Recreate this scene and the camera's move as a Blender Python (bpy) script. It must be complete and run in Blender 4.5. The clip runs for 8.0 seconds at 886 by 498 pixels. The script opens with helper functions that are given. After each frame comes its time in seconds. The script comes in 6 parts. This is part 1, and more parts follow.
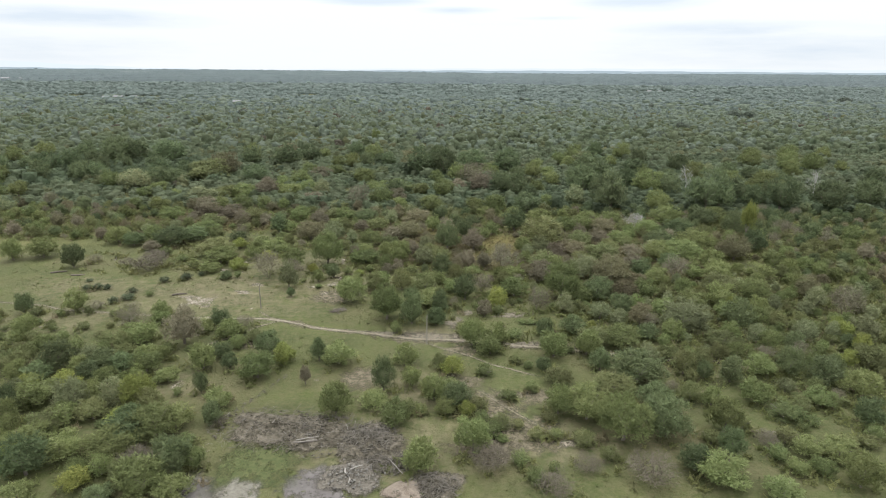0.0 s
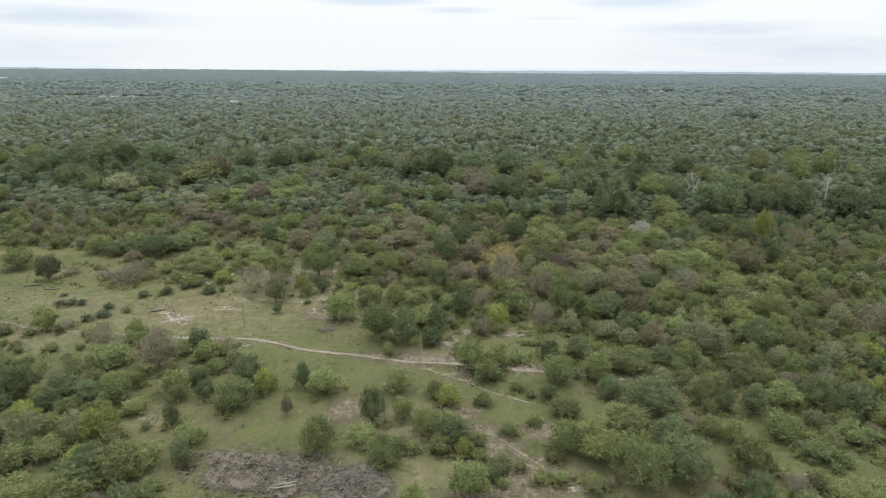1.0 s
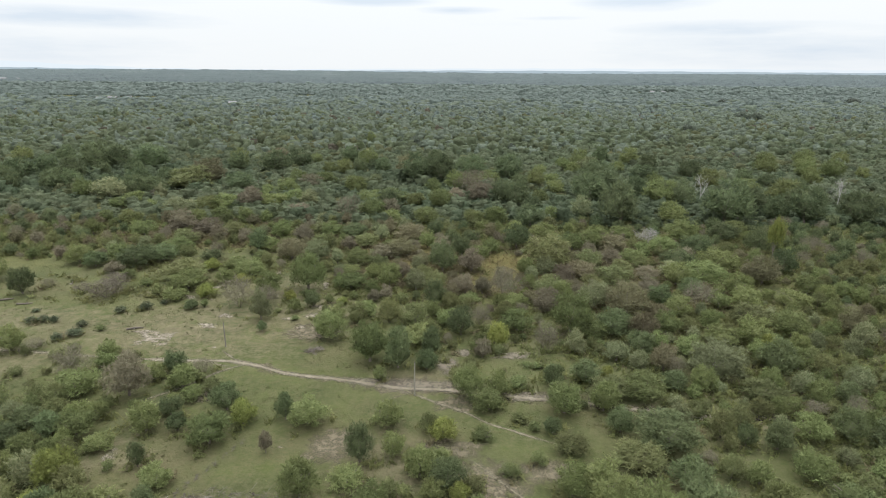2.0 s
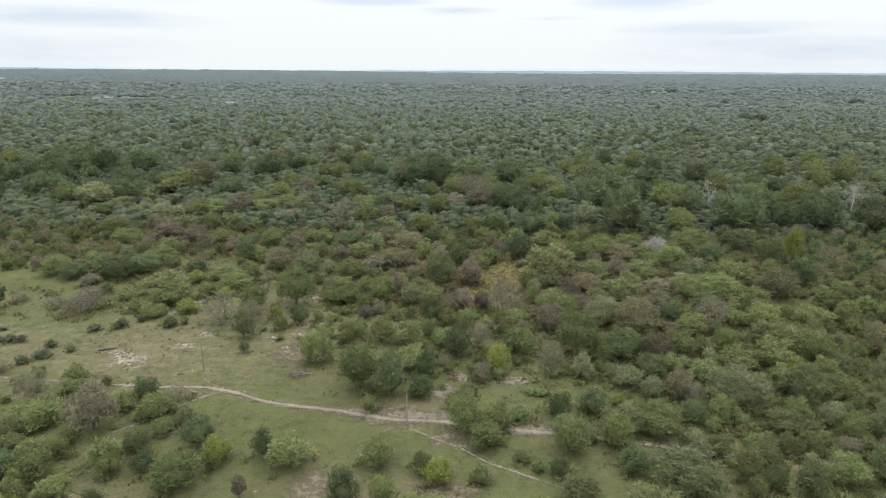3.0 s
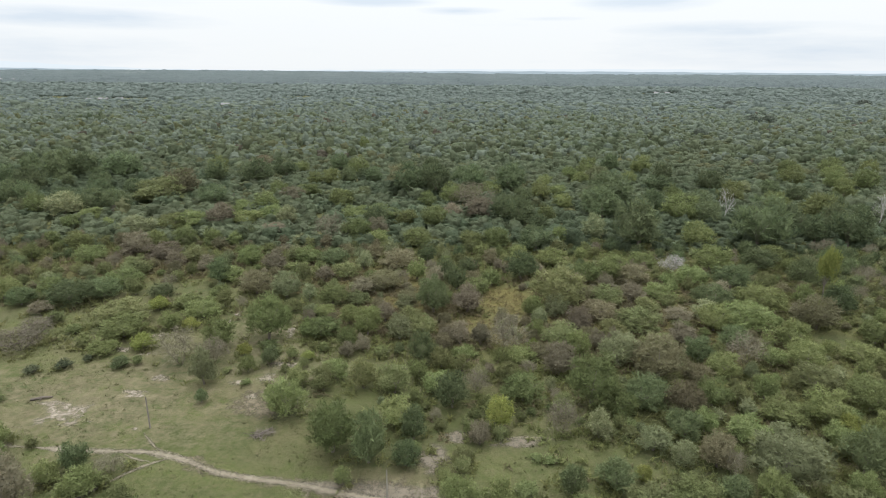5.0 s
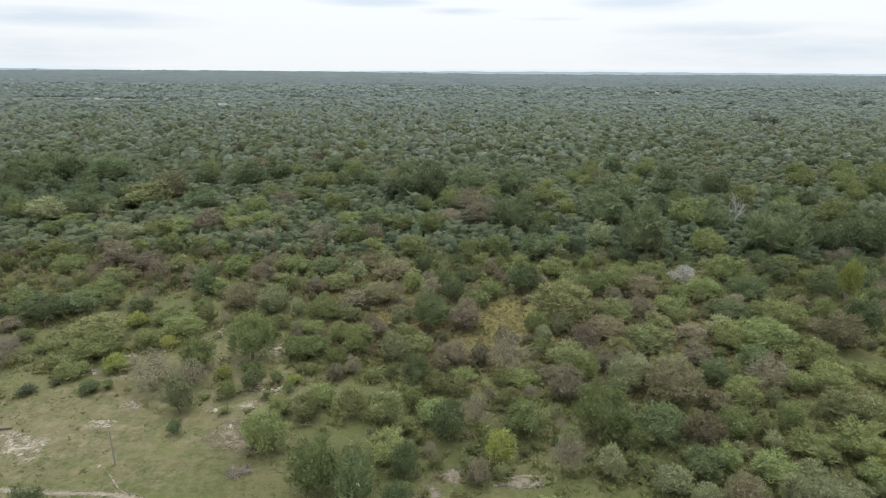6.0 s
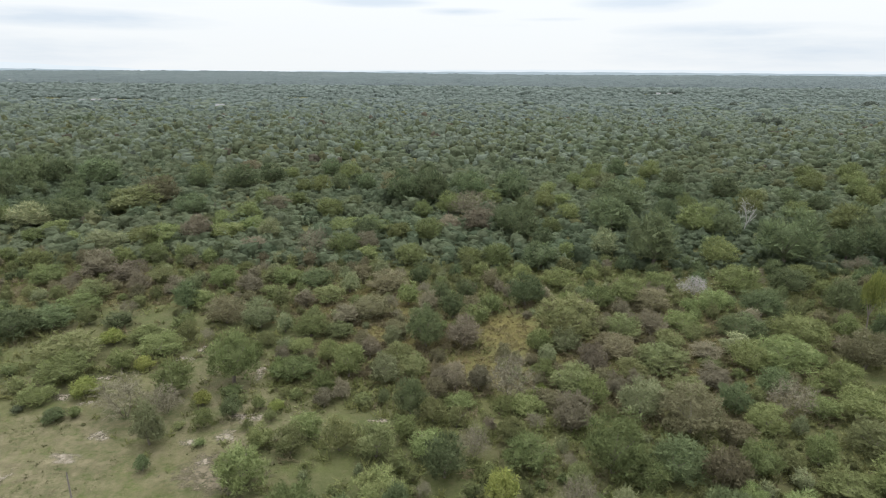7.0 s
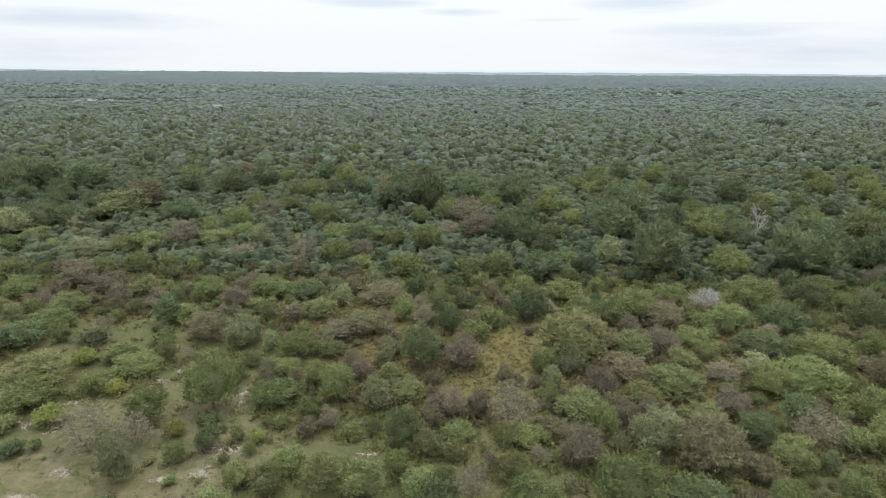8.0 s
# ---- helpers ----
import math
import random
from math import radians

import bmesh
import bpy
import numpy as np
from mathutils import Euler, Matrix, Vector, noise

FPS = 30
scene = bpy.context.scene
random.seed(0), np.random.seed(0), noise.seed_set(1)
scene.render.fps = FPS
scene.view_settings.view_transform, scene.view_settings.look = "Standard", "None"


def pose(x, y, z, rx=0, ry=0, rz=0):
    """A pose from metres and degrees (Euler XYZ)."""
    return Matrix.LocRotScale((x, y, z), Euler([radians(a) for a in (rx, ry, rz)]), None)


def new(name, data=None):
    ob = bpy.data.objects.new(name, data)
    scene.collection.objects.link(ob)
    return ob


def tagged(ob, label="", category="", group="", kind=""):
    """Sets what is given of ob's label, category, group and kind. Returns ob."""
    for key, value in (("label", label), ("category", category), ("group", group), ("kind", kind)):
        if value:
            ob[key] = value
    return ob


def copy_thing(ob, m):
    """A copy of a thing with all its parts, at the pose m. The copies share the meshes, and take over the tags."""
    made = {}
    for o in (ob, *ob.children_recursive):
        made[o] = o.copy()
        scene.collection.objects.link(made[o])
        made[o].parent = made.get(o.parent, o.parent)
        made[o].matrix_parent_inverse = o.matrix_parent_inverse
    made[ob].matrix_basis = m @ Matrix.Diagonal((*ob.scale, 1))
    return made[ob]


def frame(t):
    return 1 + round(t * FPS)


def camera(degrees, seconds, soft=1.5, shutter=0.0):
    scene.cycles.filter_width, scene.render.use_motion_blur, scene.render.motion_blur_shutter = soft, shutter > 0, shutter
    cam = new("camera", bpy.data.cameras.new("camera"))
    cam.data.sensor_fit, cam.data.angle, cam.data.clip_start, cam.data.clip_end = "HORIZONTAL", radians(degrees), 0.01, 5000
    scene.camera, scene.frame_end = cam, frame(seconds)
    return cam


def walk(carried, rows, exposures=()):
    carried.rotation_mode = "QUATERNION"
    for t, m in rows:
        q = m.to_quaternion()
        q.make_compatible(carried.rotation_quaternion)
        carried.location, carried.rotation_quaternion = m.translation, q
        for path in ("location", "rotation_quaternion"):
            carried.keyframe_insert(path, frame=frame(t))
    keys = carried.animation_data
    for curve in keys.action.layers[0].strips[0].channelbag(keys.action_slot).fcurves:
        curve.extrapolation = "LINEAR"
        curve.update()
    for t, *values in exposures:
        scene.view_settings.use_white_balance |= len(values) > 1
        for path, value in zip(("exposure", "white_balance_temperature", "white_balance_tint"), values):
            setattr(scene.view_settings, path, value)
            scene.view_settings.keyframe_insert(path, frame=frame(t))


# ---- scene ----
# The camera: a drone that flies straight ahead, 44 m over the plain.
cam = camera(74.0, 8.0, 1.05)
ROLL = 0.48
ROWS = [
    (0, 0.387, -0.228, 43.647, -0.176, -17.054),
    (0.5, 0.761, 3.696, 43.760, -0.150, -17.056),
    (1, 1.126, 7.591, 43.861, -0.126, -17.056),
    (1.5, 1.480, 11.457, 43.952, -0.104, -17.055),
    (2.25, 1.995, 17.202, 44.068, -0.075, -17.051),
    (3, 2.488, 22.882, 44.160, -0.050, -17.043),
    (3.5, 2.804, 26.632, 44.208, -0.036, -17.036),
    (4, 3.111, 30.353, 44.244, -0.024, -17.027),
    (4.5, 3.409, 34.045, 44.270, -0.014, -17.018),
    (5.25, 3.837, 39.528, 44.288, -0.003, -17.000),
    (6, 4.244, 44.947, 44.282, 0.004, -16.979),
    (6.5, 4.503, 48.523, 44.264, 0.006, -16.964),
    (7, 4.753, 52.069, 44.235, 0.006, -16.947),
    (7.5, 4.993, 55.587, 44.195, 0.004, -16.928),
    (8, 5.224, 59.076, 44.145, -0.000, -16.908),
]
walk(cam, [(t, pose(x, y, z, 90 + pitch, 0, yaw) @ pose(0, 0, 0, 0, 0, ROLL)) for t, x, y, z, yaw, pitch in ROWS],
     ((0, 0.78), (0.3, 0.75), (0.7, 0.71), (1.2, 0.70), (8, 0.70)))

# ---- sky, sun and exposure ----
scene.view_settings.exposure = 0.7
SUN_UP, SUN_TURN = 62.0, 8.0          # degrees over the horizon; clockwise from +y
world = bpy.data.worlds.new("overcast_sky")
scene.world = world
world.use_nodes = True
wn, wl = world.node_tree.nodes, world.node_tree.links
wn.clear()


def wnode(kind, **values):
    n = wn.new(kind)
    for key, value in values.items():
        n.inputs[key].default_value = value
    return n


w_out, w_bg = wn.new("ShaderNodeOutputWorld"), wnode("ShaderNodeBackground", Strength=0.1)
w_sky = wn.new("ShaderNodeTexSky")
w_sky.sky_type, w_sky.sun_disc = "NISHITA", False
w_sky.sun_elevation, w_sky.sun_rotation = radians(SUN_UP), radians(SUN_TURN)
w_co = wn.new("ShaderNodeTexCoord")
# a white cloud deck with a few faint level streaks of grey-blue cloud base: middle x and z of the way there, half width, half height, weight
STREAKS = ((-0.50, 0.064, 0.16, 0.014, 1.0), (-0.11, 0.101, 0.10, 0.009, 1.0), (0.023, 0.088, 0.07, 0.006, 0.9), (0.29, 0.098, 0.10, 0.014, 1.0), (0.40, 0.058, 0.14, 0.013, 0.9),
           (0.17, 0.077, 0.06, 0.004, 0.6), (0.48, 0.030, 0.26, 0.034, 0.6), (-0.58, 0.022, 0.20, 0.026, 0.5))


def wmath(how, a, b, clamp=False):
    n = wn.new("ShaderNodeMath")
    n.operation, n.use_clamp = how, clamp
    for i, value in enumerate((a, b)):
        if isinstance(value, bpy.types.NodeSocket):
            wl.new(value, n.inputs[i])
        else:
            n.inputs[i].default_value = value
    return n.outputs[0]


w_map = wnode("ShaderNodeMapping", Location=(3.1, 1.7, 0.35), Scale=(2.6, 2.6, 22.0))
w_noise = wnode("ShaderNodeTexNoise", Scale=2.4, Detail=5.0, Roughness=0.6)
w_way = wn.new("ShaderNodeSeparateXYZ")
wl.new(w_co.outputs["Generated"], w_way.inputs["Vector"])
w_cloud = 0.0
for cx, cz, half, tall, weight in STREAKS:
    dx = wmath("MULTIPLY", wmath("SUBTRACT", w_way.outputs["X"], cx), 1 / half)
    dz = wmath("MULTIPLY", wmath("SUBTRACT", w_way.outputs["Z"], cz), 1 / tall)
    near = wmath("SUBTRACT", 1.15, wmath("SQRT", wmath("ADD", wmath("MULTIPLY", dx, dx), wmath("MULTIPLY", dz, dz)), 0.0), True)
    w_cloud = wmath("MAXIMUM", w_cloud, wmath("MULTIPLY", near, weight))
w_ramp = wn.new("ShaderNodeMapRange")
for key, value in (("From Min", 0.16), ("From Max", 0.6), ("To Min", 1.0), ("To Max", 0.0)):
    w_ramp.inputs[key].default_value = value
w_haze = wmath("MULTIPLY", w_noise.outputs["Fac"], wmath("ADD", w_cloud, 0.28))
w_deck = wn.new("ShaderNodeMix")
w_deck.data_type = "RGBA"
w_deck.inputs["A"].default_value = (5.9, 6.6, 7.4, 1)
w_deck.inputs["B"].default_value = (7.6, 7.9, 8.15, 1)
w_mix = wn.new("ShaderNodeMix")
w_mix.data_type = "RGBA"
w_mix.inputs["Factor"].default_value = 0.97
wl.new(w_co.outputs["Generated"], w_map.inputs["Vector"])
wl.new(w_map.outputs["Vector"], w_noise.inputs["Vector"])
wl.new(w_haze, w_ramp.inputs["Value"])
wl.new(w_ramp.outputs["Result"], w_deck.inputs["Factor"])
wl.new(w_sky.outputs["Color"], w_mix.inputs["A"])
# an overcast sky is brighter overhead than at the horizon
w_sep, w_up, w_lift = wn.new("ShaderNodeSeparateXYZ"), wn.new("ShaderNodeMath"), wn.new("ShaderNodeVectorMath")
w_up.operation, w_up.inputs[1].default_value = "MAXIMUM", 0.0
w_gain = wn.new("ShaderNodeMath")
w_gain.operation = "MULTIPLY_ADD"
w_gain.inputs[1].default_value, w_gain.inputs[2].default_value = 3.5, 0.745
w_lift.operation = "SCALE"
wl.new(w_co.outputs["Generated"], w_sep.inputs["Vector"])
wl.new(w_sep.outputs["Z"], w_up.inputs[0])
w_square = wn.new("ShaderNodeMath")
w_square.operation, w_square.inputs[1].default_value = "POWER", 2.0
wl.new(w_up.outputs[0], w_square.inputs[0])
wl.new(w_square.outputs[0], w_gain.inputs[0])
wl.new(w_deck.outputs["Result"], w_lift.inputs[0])
wl.new(w_gain.outputs[0], w_lift.inputs["Scale"])
wl.new(w_lift.outputs["Vector"], w_mix.inputs["B"])
wl.new(w_mix.outputs["Result"], w_bg.inputs["Color"])
wl.new(w_bg.outputs["Background"], w_out.inputs["Surface"])

sun = new("sun", bpy.data.lights.new("sun", "SUN"))
sun.data.energy, sun.data.angle, sun.data.color = 0.8, radians(40), (1.0, 0.96, 0.9)
sun.matrix_basis = pose(0, 0, 400, SUN_UP - 90, 0, -SUN_TURN)


# ---- materials ----
def material(name, rough=0.85, gloss=0.3):
    """A node material: its tree, its links and its principled shader."""
    m = bpy.data.materials.new(name)
    m.use_nodes = True
    n, k = m.node_tree.nodes, m.node_tree.links
    p = n["Principled BSDF"]
    p.inputs["Roughness"].default_value = rough
    p.inputs["Specular IOR Level"].default_value = gloss
    return m, n, k, p


def mixed(n, k, fac, a, b, how="MIX"):
    """A colour mix; a, b and fac are values or sockets. Returns its result."""
    x = n.new("ShaderNodeMix")
    x.data_type, x.blend_type = "RGBA", how
    for key, value in (("Factor", fac), ("A", a), ("B", b)):
        if isinstance(value, bpy.types.NodeSocket):
            k.new(value, x.inputs[key])
        else:
            x.inputs[key].default_value = value if key == "Factor" else (*value[:3], 1)
    return x.outputs["Result"]


def math_node(n, k, how, a, b=0.0, c=0.0, clamp=False):
    x = n.new("ShaderNodeMath")
    x.operation, x.use_clamp = how, clamp
    for i, value in enumerate((a, b, c)):
        if isinstance(value, bpy.types.NodeSocket):
            k.new(value, x.inputs[i])
        else:
            x.inputs[i].default_value = value
    return x.outputs[0]


def noisy(n, k, scale, detail=3.0, rough=0.6, lo=0.35, hi=0.65, stretch=None):
    """A noise of the place in metres, spread over 0 to 1 between lo and hi."""
    co = n.new("ShaderNodeNewGeometry").outputs["Position"]
    if stretch:
        mp = n.new("ShaderNodeMapping")
        mp.inputs["Scale"].default_value = stretch
        k.new(co, mp.inputs["Vector"])
        co = mp.outputs["Vector"]
    t = n.new("ShaderNodeTexNoise")
    t.inputs["Scale"].default_value, t.inputs["Detail"].default_value, t.inputs["Roughness"].default_value = scale, detail, rough
    k.new(co, t.inputs["Vector"])
    r = n.new("ShaderNodeMapRange")
    r.inputs["From Min"].default_value, r.inputs["From Max"].default_value = lo, hi
    k.new(t.outputs["Fac"], r.inputs["Value"])
    return r.outputs["Result"]


def attribute(n, name):
    a = n.new("ShaderNodeAttribute")
    a.attribute_name = name
    return a.outputs["Fac"]


def bumped(n, k, p, height, strength=0.5, distance=0.1):
    b = n.new("ShaderNodeBump")
    b.inputs["Strength"].default_value, b.inputs["Distance"].default_value = strength, distance
    k.new(height, b.inputs["Height"])
    k.new(b.outputs["Normal"], p.inputs["Normal"])


def leaf_material(name, dark, light, other, through_light=0.40, joined=False, fine=7.5, gaps=0.48):
    """Foliage: two greens by leaf, a third colour by tree, a little light through the leaves; each spray breaks up into leaves with gaps between."""
    m, n, k, p = material(name, 0.7, 0.12)
    geo = n.new("ShaderNodeNewGeometry")
    if joined:
        by_tree = attribute(n, "vary")
    else:
        by_tree = n.new("ShaderNodeObjectInfo").outputs["Random"]
    by_leaf = geo.outputs["Random Per Island"]
    c = mixed(n, k, math_node(n, k, "MULTIPLY_ADD", by_leaf, 1.0, 0.02), dark, light)
    if joined:
        c = mixed(n, k, math_node(n, k, "MULTIPLY_ADD", by_leaf, 0.4, math_node(n, k, "MULTIPLY", noisy(n, k, 0.8, 3.0, 0.7, 0.3, 0.7), 0.6)), dark, light)
        bumped(n, k, p, noisy(n, k, 1.1, 3.0, 0.7), 0.8, 0.7)
    c = mixed(n, k, math_node(n, k, "MULTIPLY", noisy(n, k, 0.02 if joined else 0.35, 3.0 if joined else 2.0), 0.5), c, other)
    shift = n.new("ShaderNodeHueSaturation")
    k.new(math_node(n, k, "MULTIPLY_ADD", by_tree, 0.026, 0.477), shift.inputs["Hue"])
    spread = math_node(n, k, "FRACT", math_node(n, k, "MULTIPLY", by_tree, 7.31))
    k.new(math_node(n, k, "MULTIPLY_ADD", spread, 0.26 if joined else 0.5, 0.87 if joined else 0.76), shift.inputs["Value"])
    shift.inputs["Saturation"].default_value = 0.93
    k.new(c, shift.inputs["Color"])
    k.new(shift.outputs["Color"], p.inputs["Base Color"])
    tr, mx = n.new("ShaderNodeBsdfTranslucent"), n.new("ShaderNodeMixShader")
    mx.inputs["Fac"].default_value = through_light
    k.new(shift.outputs["Color"], tr.inputs["Color"])
    k.new(p.outputs["BSDF"], mx.inputs[1])
    k.new(tr.outputs["BSDF"], mx.inputs[2])
    gap, lace = n.new("ShaderNodeBsdfTransparent"), n.new("ShaderNodeMixShader")
    k.new(math_node(n, k, "GREATER_THAN", noisy(n, k, fine, 2.0, 0.6, 0.0, 1.0), gaps), lace.inputs["Fac"])
    k.new(gap.outputs["BSDF"], lace.inputs[1])
    k.new(mx.outputs["Shader"], lace.inputs[2])
    k.new(lace.outputs["Shader"], n["Material Output"].inputs["Surface"])
    return m


LEAVES = {
    "leafy": leaf_material("green_leaves", (0.074, 0.098, 0.032), (0.163, 0.198, 0.072), (0.118, 0.136, 0.049)),
    "dark": leaf_material("dark_leaves", (0.055, 0.078, 0.033), (0.115, 0.146, 0.062), (0.080, 0.099, 0.044)),
    "deep": leaf_material("deep_green_leaves", (0.047, 0.071, 0.034), (0.114, 0.146, 0.065), (0.078, 0.095, 0.045)),
    "yellow": leaf_material("yellow_green_leaves", (0.115, 0.145, 0.033), (0.202, 0.233, 0.057), (0.145, 0.158, 0.043)),
    "fresh": leaf_material("fresh_yellow_green_leaves", (0.150, 0.188, 0.042), (0.268, 0.312, 0.078), (0.195, 0.222, 0.056)),
    "olive": leaf_material("olive_leaves", (0.077, 0.094, 0.034), (0.156, 0.176, 0.072), (0.121, 0.123, 0.051)),
    "pale": leaf_material("pale_leaves", (0.100, 0.123, 0.058), (0.204, 0.227, 0.113), (0.141, 0.153, 0.077)),
    "bush": leaf_material("bush_leaves", (0.071, 0.097, 0.034), (0.150, 0.179, 0.066), (0.114, 0.124, 0.050)),
    "shrub": leaf_material("dark_bush_leaves", (0.046, 0.062, 0.034), (0.095, 0.117, 0.062), (0.072, 0.080, 0.044)),
    "dusty": leaf_material("dull_olive_brown_leaves", (0.087, 0.084, 0.041), (0.163, 0.154, 0.084), (0.122, 0.110, 0.058)),
    # leaves of single far trees, greyed in the colour to imitate haze
    "grey": leaf_material("hazed_tree_leaves", (0.067, 0.085, 0.064), (0.115, 0.136, 0.099), (0.084, 0.098, 0.074)),
    "brown": leaf_material("withering_leaves", (0.120, 0.108, 0.066), (0.188, 0.170, 0.112), (0.148, 0.132, 0.082)),
}


def twig_material(name, a, b):
    m, n, k, p = material(name, 0.9, 0.15)
    by_tree = n.new("ShaderNodeObjectInfo").outputs["Random"]
    c = mixed(n, k, by_tree, a, b)
    c = mixed(n, k, math_node(n, k, "MULTIPLY", n.new("ShaderNodeNewGeometry").outputs["Random Per Island"], 0.5), c, [v * 1.5 for v in a])
    k.new(c, p.inputs["Base Color"])
    return m


BARK = twig_material("grey_brown_bark", (0.10, 0.085, 0.07), (0.16, 0.14, 0.12))
BLEACHED = twig_material("white_dead_limbs", (0.27, 0.26, 0.24), (0.34, 0.33, 0.31))
TWIGS = twig_material("bare_twigs", (0.108, 0.097, 0.066), (0.150, 0.135, 0.095))
SCRUB = twig_material("dry_scrub_twigs", (0.068, 0.058, 0.043), (0.096, 0.082, 0.064))
WHITE_WOOD = twig_material("bleached_wood", (0.18, 0.170, 0.152), (0.23, 0.220, 0.200))
DEAD_WOOD = twig_material("weathered_dead_branches", (0.12, 0.105, 0.09), (0.20, 0.18, 0.16))


def ground_material():
    m, n, k, p = material("grass_and_sandy_soil", 0.95, 0.1)
    green = mixed(n, k, noisy(n, k, 0.12, 4.0), (0.030, 0.041, 0.013), (0.064, 0.075, 0.024))
    green = mixed(n, k, math_node(n, k, "MULTIPLY", noisy(n, k, 0.9, 6.0, 0.8, 0.36, 0.66), 0.85), green, (0.092, 0.084, 0.045))
    green = mixed(n, k, math_node(n, k, "MULTIPLY", noisy(n, k, 0.05, 6.0, 0.65, 0.48, 0.64), 0.8), green, (0.092, 0.079, 0.044))
    green = mixed(n, k, math_node(n, k, "MULTIPLY", noisy(n, k, 2.2, 5.0, 0.8, 0.45, 0.65), 0.6), green, (0.040, 0.050, 0.016))
    soil = mixed(n, k, noisy(n, k, 0.5, 5.0, 0.7), (0.080, 0.070, 0.041), (0.130, 0.113, 0.069))
    ragged = math_node(n, k, "MULTIPLY_ADD", noisy(n, k, 0.45, 5.0, 0.75, 0.3, 0.7), 1.3, -0.75)
    bare = math_node(n, k, "ADD", math_node(n, k, "MULTIPLY", attribute(n, "bare"), 1.2), ragged, clamp=True)
    bare = math_node(n, k, "MULTIPLY", bare, math_node(n, k, "MINIMUM", math_node(n, k, "MULTIPLY", attribute(n, "bare"), 4.0), 1.0))
    c = mixed(n, k, bare, green, soil)
    ochre = mixed(n, k, noisy(n, k, 0.7, 4.0), (0.070, 0.058, 0.020), (0.104, 0.087, 0.031))
    under = mixed(n, k, noisy(n, k, 0.3, 3.0), (0.060, 0.062, 0.024), (0.096, 0.092, 0.038))
    c = mixed(n, k, attribute(n, "wood"), c, under)
    c = mixed(n, k, attribute(n, "ochre"), c, ochre)
    k.new(c, p.inputs["Base Color"])
    bumped(n, k, p, noisy(n, k, 2.5, 5.0, 0.7, 0.2, 0.8), 0.7, 0.25)
    return m


def fading_material(name, a, b, scale=0.8, ragged=2.0, edge_scale=0.8):
    """Bare soil whose ragged edge gives way to the grass around it."""
    m, n, k, p = material(name, 0.95, 0.1)
    k.new(mixed(n, k, noisy(n, k, scale, 5.0, 0.7), a, b), p.inputs["Base Color"])
    bumped(n, k, p, noisy(n, k, 3.0, 4.0), 0.5, 0.12)
    edge = math_node(n, k, "ADD", math_node(n, k, "MULTIPLY", attribute(n, "inside"), 1.9), math_node(n, k, "MULTIPLY_ADD", noisy(n, k, edge_scale, 6.0, 0.8, 0.25, 0.75), ragged, 0.07 - 0.96 * ragged), clamp=True)
    tr, mx = n.new("ShaderNodeBsdfTransparent"), n.new("ShaderNodeMixShader")
    k.new(edge, mx.inputs["Fac"])
    k.new(tr.outputs["BSDF"], mx.inputs[1])
    k.new(p.outputs["BSDF"], mx.inputs[2])
    k.new(mx.outputs["Shader"], n["Material Output"].inputs["Surface"])
    return m


def hazed_far_material():
    """The closed canopy far off: crowns with haze painted in as blue-grey, with darker stands and paler clearings."""
    m, n, k, p = material("hazed_far_canopy", 0.8, 0.08)
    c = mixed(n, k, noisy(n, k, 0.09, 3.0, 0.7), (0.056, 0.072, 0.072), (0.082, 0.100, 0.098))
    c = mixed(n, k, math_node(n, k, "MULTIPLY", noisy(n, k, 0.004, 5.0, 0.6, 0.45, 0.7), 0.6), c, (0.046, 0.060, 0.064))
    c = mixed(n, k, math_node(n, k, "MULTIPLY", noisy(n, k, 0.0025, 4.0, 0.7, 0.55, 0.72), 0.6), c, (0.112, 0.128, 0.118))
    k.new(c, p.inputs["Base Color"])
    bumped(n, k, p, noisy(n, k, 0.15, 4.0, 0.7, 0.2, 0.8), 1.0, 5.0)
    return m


GROUND = ground_material()
TRACK = fading_material("sandy_track", (0.104, 0.090, 0.065), (0.168, 0.147, 0.110), 0.8, 1.6, 2.6)
FAINT = fading_material("faint_track", (0.096, 0.087, 0.060), (0.140, 0.123, 0.088), 0.8, 2.0, 2.2)
WORN_EARTH = fading_material("worn_brown_earth", (0.076, 0.065, 0.044), (0.115, 0.098, 0.067), 0.4, 2.5)
BARE_EARTH = fading_material("pinkish_bare_earth", (0.092, 0.080, 0.059), (0.122, 0.105, 0.080), 0.6, 2.1, 1.2)
PALE_SOIL = fading_material("pale_bare_soil", (0.140, 0.120, 0.090), (0.219, 0.192, 0.153), 1.2, 2.9)
FAR = hazed_far_material()
# the green and the dark stand lean blue: slight haze put into the colour
FAR_LEAVES = leaf_material("woodland_leaves", (0.075, 0.099, 0.055), (0.156, 0.191, 0.104), (0.121, 0.143, 0.079), 0.48, joined=True, fine=2.2, gaps=0.38)
DARK_STAND = leaf_material("dark_stand_leaves", (0.055, 0.082, 0.045), (0.116, 0.154, 0.082), (0.092, 0.114, 0.065), 0.48, joined=True, fine=2.2, gaps=0.38)
OLIVE_STAND = leaf_material("olive_stand_leaves", (0.080, 0.097, 0.044), (0.146, 0.166, 0.076), (0.126, 0.126, 0.062), 0.48, joined=True, fine=2.2, gaps=0.38)
BROWN_STAND = leaf_material("withered_stand_leaves", (0.085, 0.081, 0.053), (0.136, 0.127, 0.087), (0.110, 0.094, 0.060), 0.48, joined=True, fine=2.2, gaps=0.38)
# paler, bluer leaves for distant crowns: haze painted into the base colour
HALF_HAZED_LEAVES = leaf_material("half_hazed_leaves", (0.121, 0.151, 0.108), (0.165, 0.203, 0.145), (0.148, 0.179, 0.128), 0.40, joined=True, fine=1.3, gaps=0.34)
